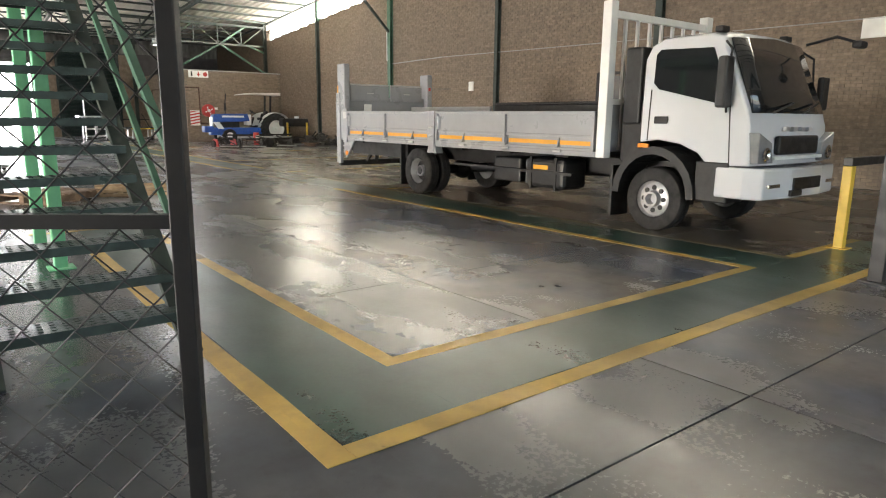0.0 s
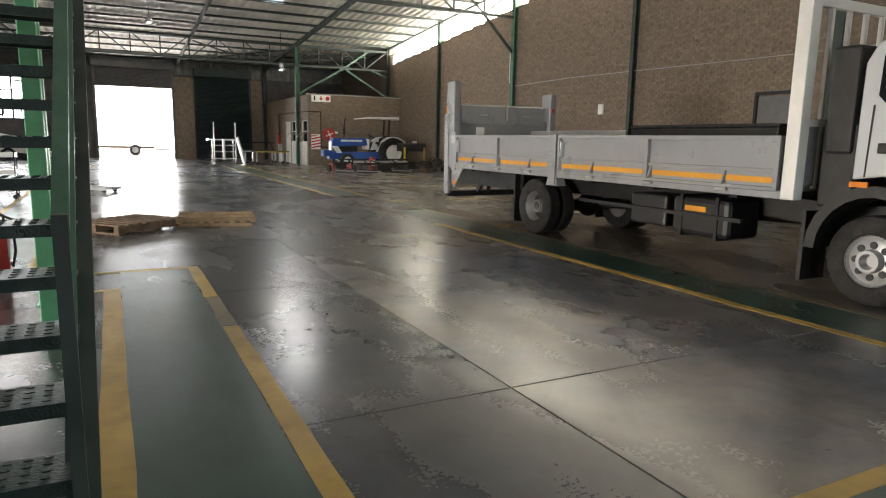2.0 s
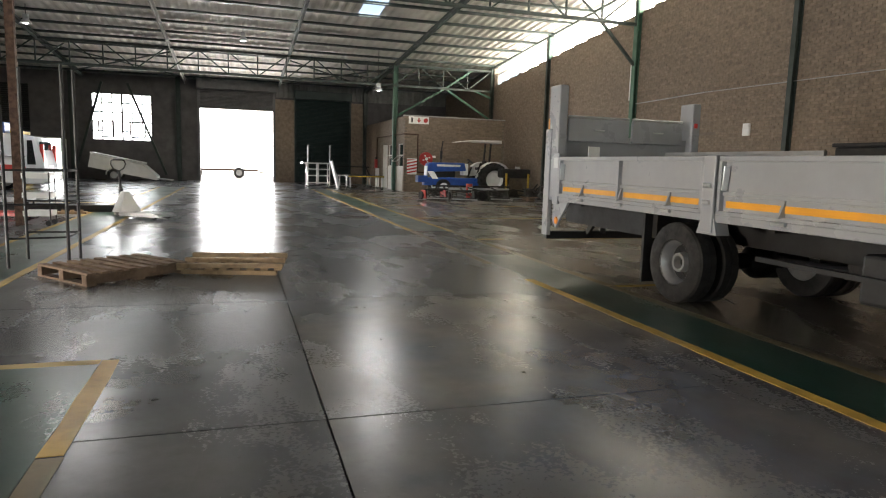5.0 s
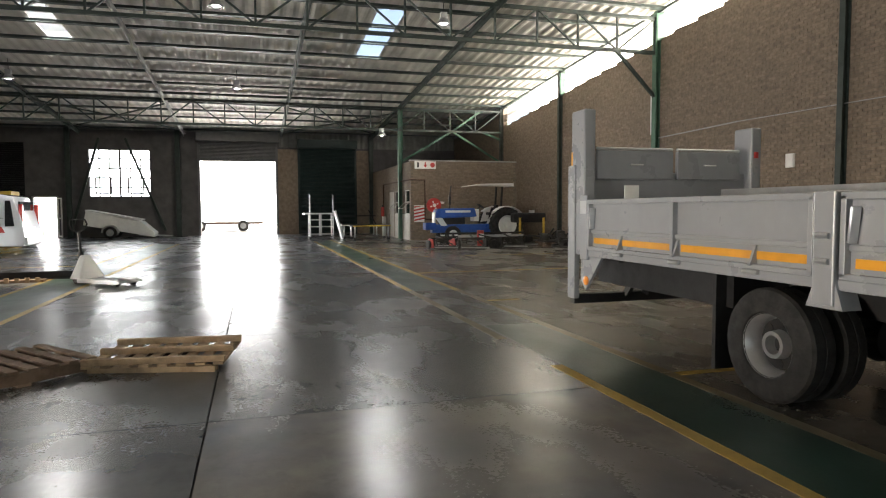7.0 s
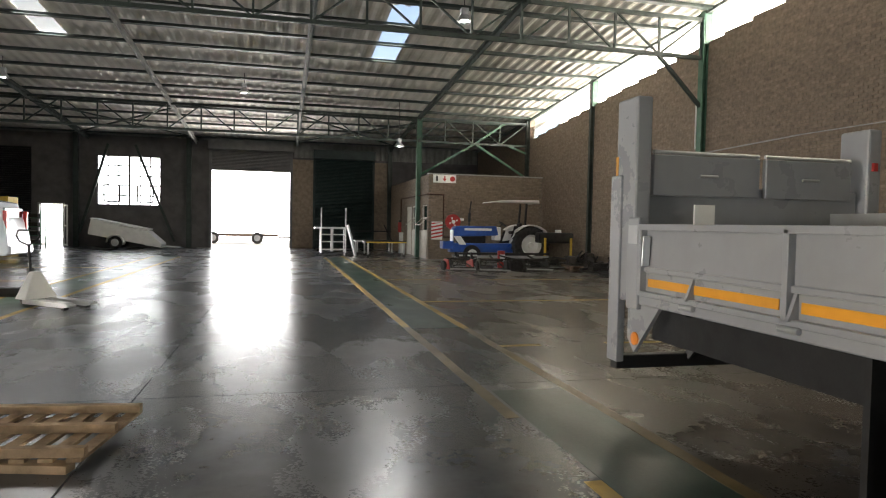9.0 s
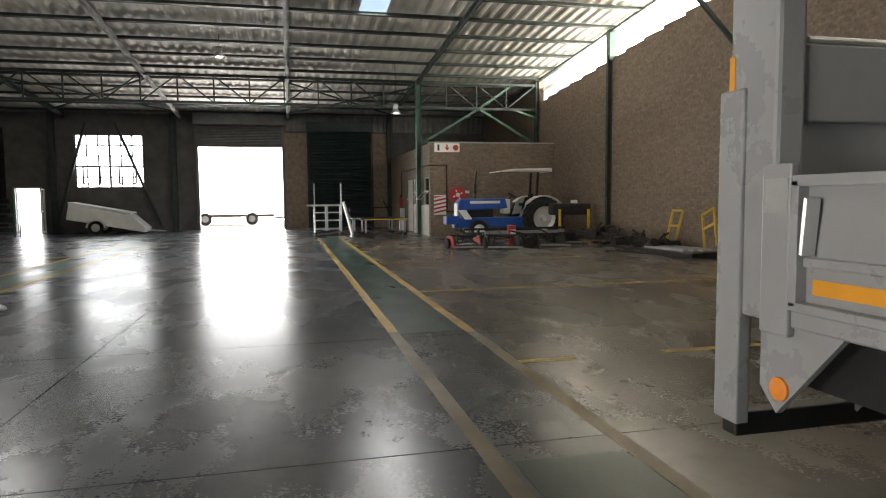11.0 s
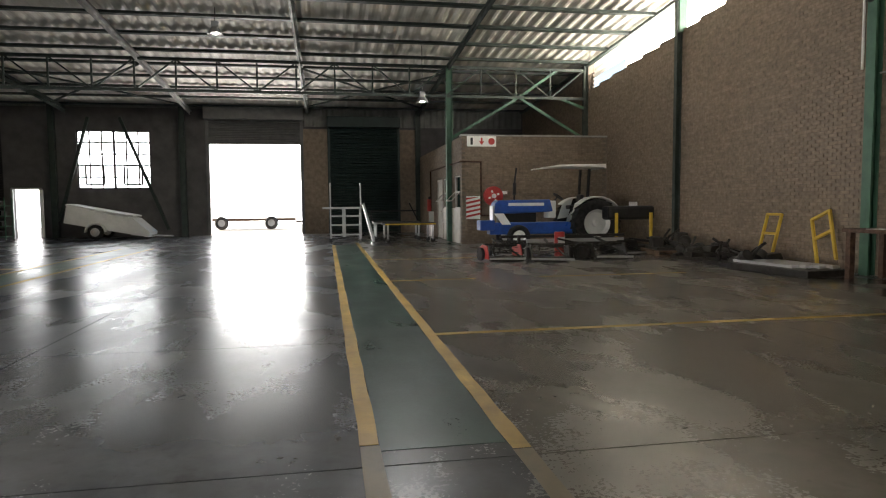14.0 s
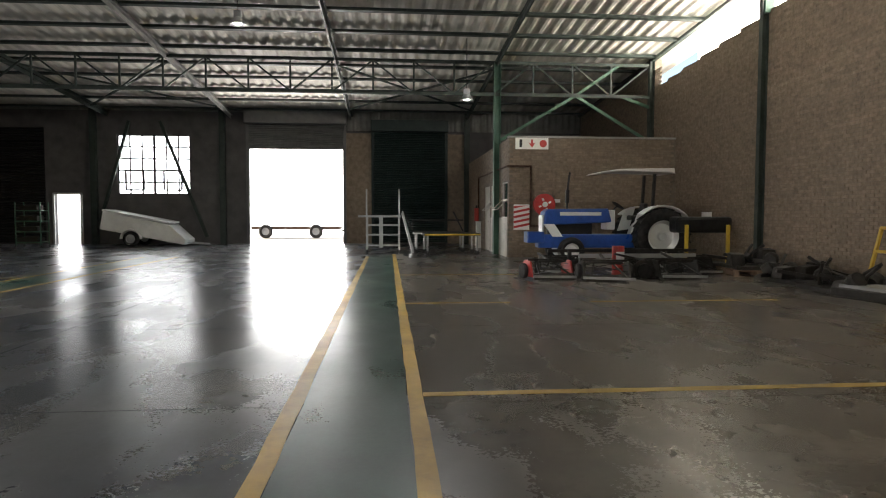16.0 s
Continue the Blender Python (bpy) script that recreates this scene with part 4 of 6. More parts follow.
part("box_lid", bm_box(-0.22, 0.22, -1.32, 1.27, 0.62, 0.66), M_BLACKP, tarp, bevel=0.01)

# ---- stairs, gate and posts by the start ----
stair = thing("steel_stair", "dark green steel stair with open chequer-plate treads", "stair", pose(0, 4.50, 0))
SX0, SX1, RUN, RISE, NT = 0.66, 1.66, 0.235, 0.19, 17
for s, x in (("l", SX0), ("r", SX1)):
    bm = bm_new()
    beam(bm, (x, -0.12, 0.0), (x, NT * RUN, NT * RISE + 0.08), 0.05, 0.11)
    part("stringer", bm, M_STEEL, stair)
    bm = bm_new()
    beam(bm, (x, -0.05, 0.0), (x, -0.05, 1.15), 0.045)
    part("newel", bm, M_STEEL, stair)
    bm = bm_new()
    beam(bm, (x, -0.05, 1.1), (x, NT * RUN, NT * RISE + 1.1), 0.05)
    part("handrail", bm, M_STEELG, stair, "green steel handrail")
    bm = bm_new()
    beam(bm, (x, -0.05, 0.62), (x, NT * RUN, NT * RISE + 0.62), 0.035)
    part("mid_rail", bm, M_STEELG, stair)
for i in range(NT):
    y, z = i * RUN, 0.24 + i * RISE
    bm = bm_new()
    box(bm, SX0, SX1, y, y + 0.24, z - 0.008, z)
    box(bm, SX0, SX1, y, y + 0.012, z - 0.055, z - 0.008)
    box(bm, SX0, SX1, y + 0.228, y + 0.24, z - 0.05, z - 0.008)
    for a in range(14):
        for b in range(4):
            cx, cy = SX0 + 0.06 + a * 0.064, y + 0.04 + b * 0.055
            prism(bm, [(cx - 0.014, cy), (cx, cy - 0.005), (cx + 0.014, cy), (cx, cy + 0.005)], 'z', z, z + 0.004)
    part("tread", bm, M_TREAD, stair, "worn chequer-plate tread")
landing = thing("stair_landing", "green steel landing on bright green posts", "landing", pose(0, 8.1, 0))
part("deck", bm_box(0.2, 1.62, 0, 2.2, 3.42, 3.48), M_TREAD, landing)
for x, y in ((1.32, 0.2), (1.37, -0.74), (0.3, 0.32), (0.3, 1.9)):
    pst = part("post", bm_box(x - 0.055, x + 0.055, y - 0.055, y + 0.055, 0, 3.42), M_MINT, landing, "bright mint green steel post", bevel=0.008)
    part("base_plate", bm_box(x - 0.11, x + 0.11, y - 0.11, y + 0.11, 0, 0.012), M_MINT, pst)
part("edge_channel", bm_box(1.56, 1.64, -0.72, 2.2, 3.26, 3.42), M_STEELG, landing)

gate = thing("chain_link_gate", "open chain-link gate leaf on a dark steel post", "gate", pose(1.03, 2.18, 0, 0, 0, 146))
# black instead of rust: the post's backlit darkness is put into its colour
part("hinge_post", bm_box(-0.023, 0.023, -0.023, 0.023, 0, 2.6), M_BLACKST, gate, "rusty steel gate post, coloured black as backlit", bevel=0.004)
part("gate_rail", beams([((0, 0, 1.16), (1.3, 0, 1.16))], 0.035), M_BLACKST, gate)
part("gate_rail", beams([((0, 0, 0.1), (1.3, 0, 0.1))], 0.035), M_BLACKST, gate)
part("gate_rail", beams([((0, 0, 2.25), (1.3, 0, 2.25))], 0.035), M_BLACKST, gate)
part("gate_stile", beams([((1.3, 0, 0.05), (1.3, 0, 2.28))], 0.035), M_BLACKST, gate)
verts, faces = [], []


def wire(p, q, r):
    p, q = Vector(p), Vector(q)
    d = (q - p).normalized()
    s1 = d.cross(Vector((0, 1, 0))).normalized() * r
    s2 = d.cross(s1).normalized() * r
    b = len(verts)
    for c in (p, q):
        for s_ in (s1, s2, -s1, -s2):
            verts.append(tuple(c + s_))
    for i in range(4):
        faces.append((b + i, b + (i + 1) % 4, b + 4 + (i + 1) % 4, b + 4 + i))


c = 0.065
nx, nz = int(1.28 / c), int(2.15 / c)
for i in range(nx):
    for j in range(nz):
        x, z = 0.02 + i * c, 0.1 + j * c
        o = 0.004 if (i + j) % 2 else -0.004
        if (i + j) % 2 == 0:
            wire((x, o, z), (x + c, -o, z + c), 0.0024)
        else:
            wire((x, o, z + c), (x + c, -o, z), 0.0024)
me = bpy.data.meshes.new("wire_mesh")
me.from_pydata(verts, [], faces)
me.materials.append(M_WIRE)
wm = new("wire_mesh", me)
wm.parent = gate
wm["kind"] = "stuff"

bar = thing("yellow_barrier", "yellow steel barrier post with a dark top rail", "barrier", pose(8.55, 3.47, 0))
part("post", bm_box(-0.05, 0.05, -0.05, 0.05, 0, 0.93), M_YELP, bar, bevel=0.006)
part("top_rail", bm_box(-0.06, 2.0, -0.05, 0.05, 0.93, 1.02), M_BLACKST, bar, bevel=0.006)
part("base_plate", bm_box(-0.1, 0.1, -0.1, 0.1, 0, 0.012), M_YELP, bar)
part("post", bm_box(1.85, 1.95, -0.05, 0.05, 0, 0.93), M_YELP, bar, bevel=0.006)
col = thing("brown_gate_post", "brown steel gate post coloured black as backlit, bolted to the floor", "post", pose(7.12, 2.60, 0))
# brown post in black steel, its backlit darkness put into the colour
part("shaft", bm_box(-0.06, 0.06, -0.06, 0.06, 0, 3.2), M_BLACKST, col, bevel=0.005)
part("base_plate", bm_box(-0.12, 0.12, -0.12, 0.12, 0, 0.015), M_BLACKST, col)

# ---- van ----
van = thing("panel_van", "white delivery van with red stripe, parked side-on", "van", pose(-5.9, 30.5, 0) @ Matrix.Scale(0.94, 4))
# local x along the van (front at -x), near flank at y = 0, far flank at y = 1.95
vp = [(-3.15, 0.32), (-3.2, 0.62), (-3.08, 0.92), (-2.55, 1.18), (-1.95, 1.42), (-1.15, 1.95), (-0.7, 2.08), (0.6, 2.14), (2.3, 2.1), (2.72, 2.02), (2.95, 1.4), (3.05, 0.9), (3.1, 0.4), (3.0, 0.3)]
bm = bm_new()
rings = []
for f, inset, drop in ((0, 0.0, 0.0), (0.06, 0.0, 0), (0.5, 0, 0), (0.94, 0, 0), (1.0, 0, 0)):
    ring = []
    for x, z in vp:
        tuck = 0.11 * max(0, z - 1.0) if f in (0, 1.0) else (0.07 * max(0, z - 1.0) if f in (0.06, 0.94) else 0)
        nose = 0.3 * (1 if f in (0, 1.0) else 0.08 if f in (0.06, 0.94) else 0) if x < -2.4 else 0
        zz_ = z - (0.12 if f in (0, 1.0) and z > 1.9 else 0)
        y = f * 1.95 + (tuck if f < 0.5 else -tuck)
        ring.append(bm.verts.new((x + nose, y, zz_)))
    rings.append(ring)
k = len(vp)
for a, b in zip(rings, rings[1:]):
    for i in range(k):
        bm.faces.new((a[i], a[(i + 1) % k], b[(i + 1) % k], b[i]))
bm.faces.new(rings[0])
bm.faces.new(rings[-1][::-1])
part("body", bm, M_TRUCKWHITE, van, "glossy white van body", bevel=0.03, smooth=True)


def on_flank(name, poly, material, label="", out=0.012, deep=0.03, bevel=0.0, parent=None):
    bm = bm_new()
    va = [bm.verts.new((x, 0.11 * max(0, z - 1.0) - out, z)) for x, z in poly]
    vb = [bm.verts.new((x, 0.11 * max(0, z - 1.0) + deep, z)) for x, z in poly]
    n = len(poly)
    for i in range(n):
        bm.faces.new((va[i], va[(i + 1) % n], vb[(i + 1) % n], vb[i]))
    bm.faces.new(va)
    bm.faces.new(vb[::-1])
    return part(name, bm, material, parent or van, label, bevel)


on_flank("front_window", [(-2.0, 1.22), (-1.7, 1.42), (-1.05, 1.84), (-0.55, 1.88), (-0.55, 1.24)], M_DARKGLASS, "dark front side window")
on_flank("rear_quarter", [(2.5, 1.0), (2.5, 1.88), (2.66, 1.88), (2.78, 1.0)], M_DARKGLASS)
for x0, x1, z0, z1 in ((-0.35, 1.0, 1.3, 1.85), (1.15, 2.3, 1.3, 1.85)):
    bm = bm_new()
    for p, q in (((x0, z0), (x1, z0)), ((x1, z0), (x1, z1)), ((x1, z1), (x0, z1)), ((x0, z1), (x0, z0))):
        beam(bm, (p[0], 0.11 * (p[1] - 1.0) - 0.002, p[1]), (q[0], 0.11 * (q[1] - 1.0) - 0.002, q[1]), 0.018)
    part("panel_swage", bm, M_TRUCKWHITE, van)
part("sliding_rail", bm_box(1.1, 2.45, 0.005, 0.02, 1.27, 1.29), M_BLACKP, van)
on_flank("red_stripe", [(-0.55, 0.98), (2.4, 0.98), (2.5, 0.78), (-0.2, 0.78), (-0.4, 0.85)], M_RED, "red flank stripe", 0.006)
for i in range(8):
    x = -1.9 + i * 0.13
    part("lettering_bar", bm_box(x, x + 0.10, -0.008, 0.01, 0.80, 0.90), M_BLACKP, van, "plain black bar")
for i, m_ in enumerate((M_RED, M_RED, M_BLACKP)):
    on_flank("emblem_bar", [(0.1 - 0.02 * i, 1.42 + i * 0.12), (0.48 - 0.02 * i, 1.42 + i * 0.12), (0.48 - 0.02 * i, 1.48 + i * 0.12), (0.1 - 0.02 * i, 1.48 + i * 0.12)], m_, "", 0.006)
for x in (-0.8, -0.4):
    part("door_handle", bm_box(x - 0.12, x + 0.12, -0.03, 0.01, 1.06, 1.11), M_CHROME, van, bevel=0.01)
for x in (-0.48, 1.08):
    part("door_gap", bm_box(x, x + 0.012, -0.004, 0.02, 0.4, 1.25), M_BLACKP, van)
part("door_mirror", bm_box(-2.05, -1.85, -0.22, -0.02, 1.18, 1.36), M_BLACKP, van, bevel=0.03)
part("sill", bm_box(-1.9, 1.3, -0.015, 0.05, 0.26, 0.40), M_ALU, van, bevel=0.01)
# rear end
part("rear_window", bm_box(2.84, 2.9, 0.25, 1.7, 1.15, 1.85), M_DARKGLASS, van, "dark rear window", bevel=0.02)
for y in (0.06, 1.72):
    part("tail_lamp", bm_box(2.9, 3.02, y, y + 0.16, 0.85, 1.75), M_TAIL, van, "tall red tail lamp", bevel=0.02)
part("number_plate", bm_box(3.02, 3.05, 0.7, 1.25, 0.85, 0.97), M_WHITE, van)
part("rear_bumper", bm_box(2.95, 3.16, 0.02, 1.93, 0.35, 0.62), M_TRUCKWHITE, van, bevel=0.03)
part("headlamp", bm_box(-3.1, -2.85, 0.04, 0.35, 0.72, 0.92), M_HEAD, van, bevel=0.02)
for x in (-2.49, 1.26):
    for y, s in ((0.08, -1), (1.87, 1)):
        wv = part("wheel", lathed([(0.05, 0.07), (0.07, 0.09), (0.10, 0.06), (0.20, 0.05), (0.235, 0.1), (0.24, -0.1)], (x, y, 0.35), '-y' if s < 0 else 'y', 24), M_RIM, van, "silver alloy wheel", smooth=True)
        part("tyre", lathed([(0.235, 0.10), (0.30, 0.115), (0.345, 0.09), (0.35, 0), (0.345, -0.09), (0.235, -0.11)], (x, y, 0.35), '-y' if s < 0 else 'y', 32), M_TYRE, wv, smooth=True)
        bm = bm_new()
        for i in range(5):
            a = i * 2 * math.pi / 5 + 0.3
            for dd in (-0.12, 0.12):
                beam(bm, (x + 0.05 * math.cos(a), y + s * 0.085, 0.35 + 0.05 * math.sin(a)), (x + 0.215 * math.cos(a + dd), y + s * 0.085, 0.35 + 0.215 * math.sin(a + dd)), 0.022)
        part("spokes", bm, M_ALU, wv)
    bm = bm_new()
    arc = [(x + 0.43 * math.cos(math.pi * i / 14), 0.35 + 0.43 * math.sin(math.pi * i / 14)) for i in range(15)]
    prism(bm, arc, 'y', -0.004, 0.12)
    part("wheel_well", bm, M_BLACKP, van)

# ---- tractor ----
tr = thing("blue_tractor", "old blue farm tractor with white canopy and fenders", "tractor", pose(13.0, 32.9, 0))
part("chassis", bm_box(-1.75, 0.9, -0.2, 0.2, 0.42, 0.78), M_BLUEP, tr, "blue gearbox and engine block", bevel=0.03)
part("engine", bm_box(-1.45, -0.3, -0.17, 0.17, 0.7, 1.08), M_BLACKST, tr, "black engine", bevel=0.03)
bm = bm_new()
prism(bm, [(-1.62, 1.02), (-1.6, 1.36), (-1.5, 1.44), (0.1, 1.46), (0.2, 1.1), (0.0, 1.08)], 'y', -0.27, 0.27)
hood = part("bonnet", bm, M_BLUEP, tr, "blue bonnet", bevel=0.04)
part("bonnet_stripe", bm_box(-1.2, -0.1, -0.285, -0.272, 1.27, 1.36), M_WHITE, hood, "white side stripe")
part("grille", bm_box(-1.66, -1.60, -0.2, 0.2, 0.75, 1.28), M_ALU, tr, bevel=0.02)
bm = bm_new()
prism(bm, [(-1.62, 1.05), (-1.35, 1.05), (-1.12, 0.72), (-1.38, 0.72)], 'y', -0.28, -0.2)
part("side_guard", bm, M_WHITE, tr)
part("front_weight", bm_box(-2.05, -1.6, -0.25, 0.25, 0.55, 0.85), M_BLUEP, tr, bevel=0.03)
bm = bm_new()
pipe(bm, [(-0.97, -0.1, 1.44), (-0.97, -0.1, 1.75), (-0.95, -0.1, 2.05), (-0.9, -0.1, 2.40)], 0.028)
rod(bm, (-0.97, -0.1, 1.6), (-0.96, -0.1, 1.95), 0.055, 12)
part("exhaust", bm, M_BLACKST, tr, "black upright exhaust")
for s in (-1, 1):
    y = s * 0.72
    w = part("rear_wheel", lathed([(0.06, 0.10), (0.1, 0.12), (0.12, 0.02), (0.33, 0.0), (0.38, 0.10), (0.42, 0.15), (0.42, -0.15)], (1.34, y, 0.74), '-y' if s < 0 else 'y', 32), M_WHITE, tr, "white rear wheel", smooth=True)
    bm = bm_new()
    lathe(bm, [(0.41, 0.15), (0.48, 0.19), (0.62, 0.2), (0.70, 0.17), (0.715, 0), (0.70, -0.17), (0.41, -0.15)], Matrix.Translation((1.34, y, 0.74)) @ AX['-y' if s < 0 else 'y'], 40)
    for i in range(22):
        a = i * 2 * math.pi / 22
        for q in (-1, 1):
            ca, sa = math.cos(a + 0.07 * q), math.sin(a + 0.07 * q)
            c2, s2 = math.cos(a + 0.22 * q), math.sin(a + 0.22 * q)
            beam(bm, (1.34 + 0.72 * ca, y, 0.74 + 0.72 * sa), (1.34 + 0.715 * c2, y + q * 0.18, 0.74 + 0.715 * s2), 0.03, 0.035)
    part("tyre", bm, M_TYRE, w, "lugged black tractor tyre", smooth=True)
    bm = bm_new()
    pts = [(1.34 + 0.82 * math.cos(a), 0.74 + 0.80 * math.sin(a)) for a in [math.pi * (0.12 + 0.62 * i / 8) for i in range(9)]]
    for p, q in zip(pts, pts[1:]):
        prism(bm, [p, q, (q[0], q[1] - 0.03), (p[0], p[1] - 0.03)], 'y', y - 0.2, y + 0.2)
    prism(bm, [pts[8], pts[6], (0.95, 0.9), (0.62, 0.85)], 'y', y - s * 0.2 - 0.015, y - s * 0.2 + 0.015)
    part("fender", bm, M_WHITE, tr, "white rear fender")
    fw = part("front_wheel", lathed([(0.04, 0.06), (0.07, 0.07), (0.15, 0.02), (0.2, 0.07), (0.21, -0.07)], (-1.0, y * 0.9, 0.36), '-y' if s < 0 else 'y', 24), M_WHITE, tr, "white front wheel", smooth=True)
    part("tyre", lathed([(0.2, 0.08), (0.27, 0.1), (0.34, 0.07), (0.36, 0), (0.34, -0.07), (0.2, -0.08)], (-1.0, y * 0.9, 0.36), '-y' if s < 0 else 'y', 28), M_TYRE, fw, smooth=True)
part("front_axle", rods([((-1.0, -0.62, 0.38), (-1.0, 0.62, 0.38))], 0.05), M_BLUEP, tr)
part("rear_axle", rods([((1.34, -0.6, 0.74), (1.34, 0.6, 0.74))], 0.1, 14), M_BLUEP, tr)
part("seat", bm_box(0.75, 1.15, -0.2, 0.2, 1.15, 1.28), M_BLACKP, tr, bevel=0.04)
part("seat_back", bm_box(1.1, 1.2, -0.2, 0.2, 1.25, 1.6), M_BLACKP, tr, bevel=0.04)
bm = bm_new()
pipe(bm, [(0.2, 0, 1.3), (0.42, 0, 1.52)], 0.02)
lathe(bm, [(0.17, 0), (0.185, 0.012), (0.17, 0.024), (0.155, 0.012)], Matrix.Translation((0.44, 0, 1.53)) @ Matrix.Rotation(radians(35), 4, 'Y'), 20)
part("steering_wheel", bm, M_BLACKP, tr)
part("dashboard", bm_box(0.05, 0.3, -0.22, 0.22, 0.9, 1.42), M_WHITE, tr, bevel=0.03)
for y in (-0.35, 0.35):
    part("canopy_post", beams([((1.25, y, 1.5), (1.3, y, 2.36))], 0.09, 0.06), M_BLACKST, tr)
bm = bm_new()
prism(bm, [(-0.25, 2.36), (-0.2, 2.40), (0.3, 2.47), (1.72, 2.5), (1.74, 2.36), (1.6, 2.40), (0.3, 2.42)], 'y', -0.6, 0.6)
part("canopy", bm, M_WHITE, tr, "white sheet canopy", bevel=0.01)
part("linkage", beams([((1.3, -0.3, 0.6), (2.3, -0.4, 0.35)), ((1.3, 0.3, 0.6), (2.3, 0.4, 0.35)), ((1.2, 0, 1.0), (2.3, 0, 0.8))], 0.05), M_BLACKST, tr)


def reel_mower(m, red, kind):
    g = thing("gang_mower", "greasy black reel mower unit with red end plates", "mower", m, "gang mowers beside the tractor")
    for i in range(6):
        bm = bm_new()
        a = i * math.pi / 3
        prev = None
        for j in range(9):
            x = -0.4 + 0.1 * j
            b = a + j * 0.16
            p = (x, 0.13 * math.cos(b), 0.2 + 0.13 * math.sin(b))
            if prev:
                beam(bm, prev, p, 0.012, 0.03)
            prev = p
        part("reel_blade", bm, M_GREASE, g)
    for x in (-0.44, 0.44):
        bm = bm_new()
        prism(bm, [(-0.25, 0.05), (0.22, 0.05), (0.25, 0.28), (0.1, 0.38), (-0.15, 0.36)], 'x', x - 0.015, x + 0.015)
        part("end_plate", bm, M_RED if red else M_GREASE, g, "red end plate" if red else "")
        part("side_wheel", lathed([(0.03, -0.04), (0.15, -0.04), (0.16, 0), (0.15, 0.04), (0.03, 0.04)], (x + math.copysign(0.07, x), 0.05, 0.16), 'x', 18), M_TYRE, g)
    part("roller", rods([((-0.43, -0.28, 0.06), (0.43, -0.28, 0.06))], 0.06, 12), M_GREASE, g)
    part("frame", beams([((-0.44, 0.0, 0.38), (0.44, 0.0, 0.38)), ((0, 0, 0.38), (0, 0.45, 0.48)), ((-0.3, -0.2, 0.36), (0.3, -0.2, 0.36))], 0.045), M_GREASE, g)
    part("front_bar", beams([((-0.5, -0.42, 0.08), (0.5, -0.42, 0.05))], 0.05, 0.02), M_ALU, g)
    part("link_arm", beams([((-0.35, -0.42, 0.07), (-0.2, 0.1, 0.3))], 0.03), M_GREASE, g)
    part("link_arm", beams([((0.35, -0.42, 0.07), (0.2, 0.1, 0.3))], 0.03), M_GREASE, g)
    return g


for m_, red in ((pose(10.55, 28.9, 0, 0, 0, 12), True), (pose(11.6, 28.5, 0, 0, 0, -6), False), (pose(12.45, 29.1, 0, 0, 0, 95), False), (pose(13.15, 28.8, 0, 0, 0, 8), False), (pose(11.1, 30.0, 0, 0, 0, -10), False), (pose(14.0, 29.8, 0, 0, 0, 20), False)):
    reel_mower(m_, red, 0)
mf = thing("mower_frame", "black tool frame with red canister beside the mowers", "tool frame", pose(12.4, 29.9, 0))
part("beam", beams([((-1.6, 0, 0.5), (1.8, 0.1, 0.5)), ((-1.2, -0.3, 0.0), (-1.2, -0.3, 0.55)), ((1.3, -0.2, 0.0), (1.3, -0.2, 0.5))], 0.07), M_GREASE, mf)
part("canister", rods([((-0.15, -0.35, 0.0), (-0.15, -0.35, 0.62))], 0.13, 16), M_RED, mf, "red canister")
part("canister_label", bm_box(-0.24, -0.06, -0.485, -0.478, 0.25, 0.5), M_WHITE, mf)
part("cross_bar", bm_box(-1.0, 1.6, -0.32, -0.27, 0.36, 0.45), M_ALU, mf)
fr = thing("yellow_frame_stand", "black machine on a stand with yellow uprights", "machine", pose(15.1, 31.2, 0))
for x in (-0.55, 0.5):
    part("upright", beams([((x, 0, 0), (x, 0, 1.05))], 0.07), M_YELP, fr, "yellow upright")
part("tank", bm_box(-0.75, 0.65, 0.05, 0.6, 0.85, 1.25), M_BLACKP, fr, bevel=0.08)
part("base", bm_box(-0.7, 0.6, -0.1, 0.7, 0, 0.12), M_GREASE, fr, bevel=0.02)
part("cap", rods([((0.1, 0.3, 1.25), (0.1, 0.3, 1.36))], 0.12, 14), M_WHITE, fr)


# ---- pallets ----
def pallet(m, material, label, boards=7, skids=3):
    p = thing("wooden_pallet", label, "pallet", m, "pallets on the floor")
    hw = 0.045 if skids else 0.03
    for y in (-0.45, 0, 0.45):
        part("bearer", bm_box(-0.6, 0.6, y - hw, y + hw, 0.022 if skids else 0.06, 0.115), material, p)
    for i in range(boards):
        x = -0.6 + 0.05 + i * (1.1 / (boards - 1))
        part("top_board", bm_box(x - 0.042, x + 0.042, -0.5, 0.5, 0.115, 0.137), material, p)
    for i in range(skids):
        x = -0.55 + i * 0.55
        part("bottom_board", bm_box(x - 0.05, x + 0.05, -0.5, 0.5, 0, 0.022), material, p)
    return p


pallet(pose(2.0, 12.95, 0, 0, 0, 40), M_WOODD, "dark weathered wooden pallet lying flat on the floor", 8)
pallet(pose(3.32, 13.25, 0.187, 180, 0, -8), M_WOOD, "pale wooden pallet lying upside down on loose planks", 8, 0)
pl = thing("loose_plank", "loose pale timber plank under the pallet's edge", "plank", pose(3.25, 12.80, 0, 0, 0, -14))
part("board", bm_box(-0.55, 0.55, -0.05, 0.05, 0, 0.05), M_WOOD, pl, bevel=0.003)
pl = thing("loose_plank", "weathered timber plank under the pallet", "plank", pose(3.35, 13.6, 0, 0, 0, -8))
part("board", bm_box(-0.5, 0.5, -0.05, 0.05, 0, 0.05), M_WOODD, pl, bevel=0.003)
rk = thing("rack_frame", "tall thin dark steel rack frame", "rack", pose(1.1, 13.75, 0))
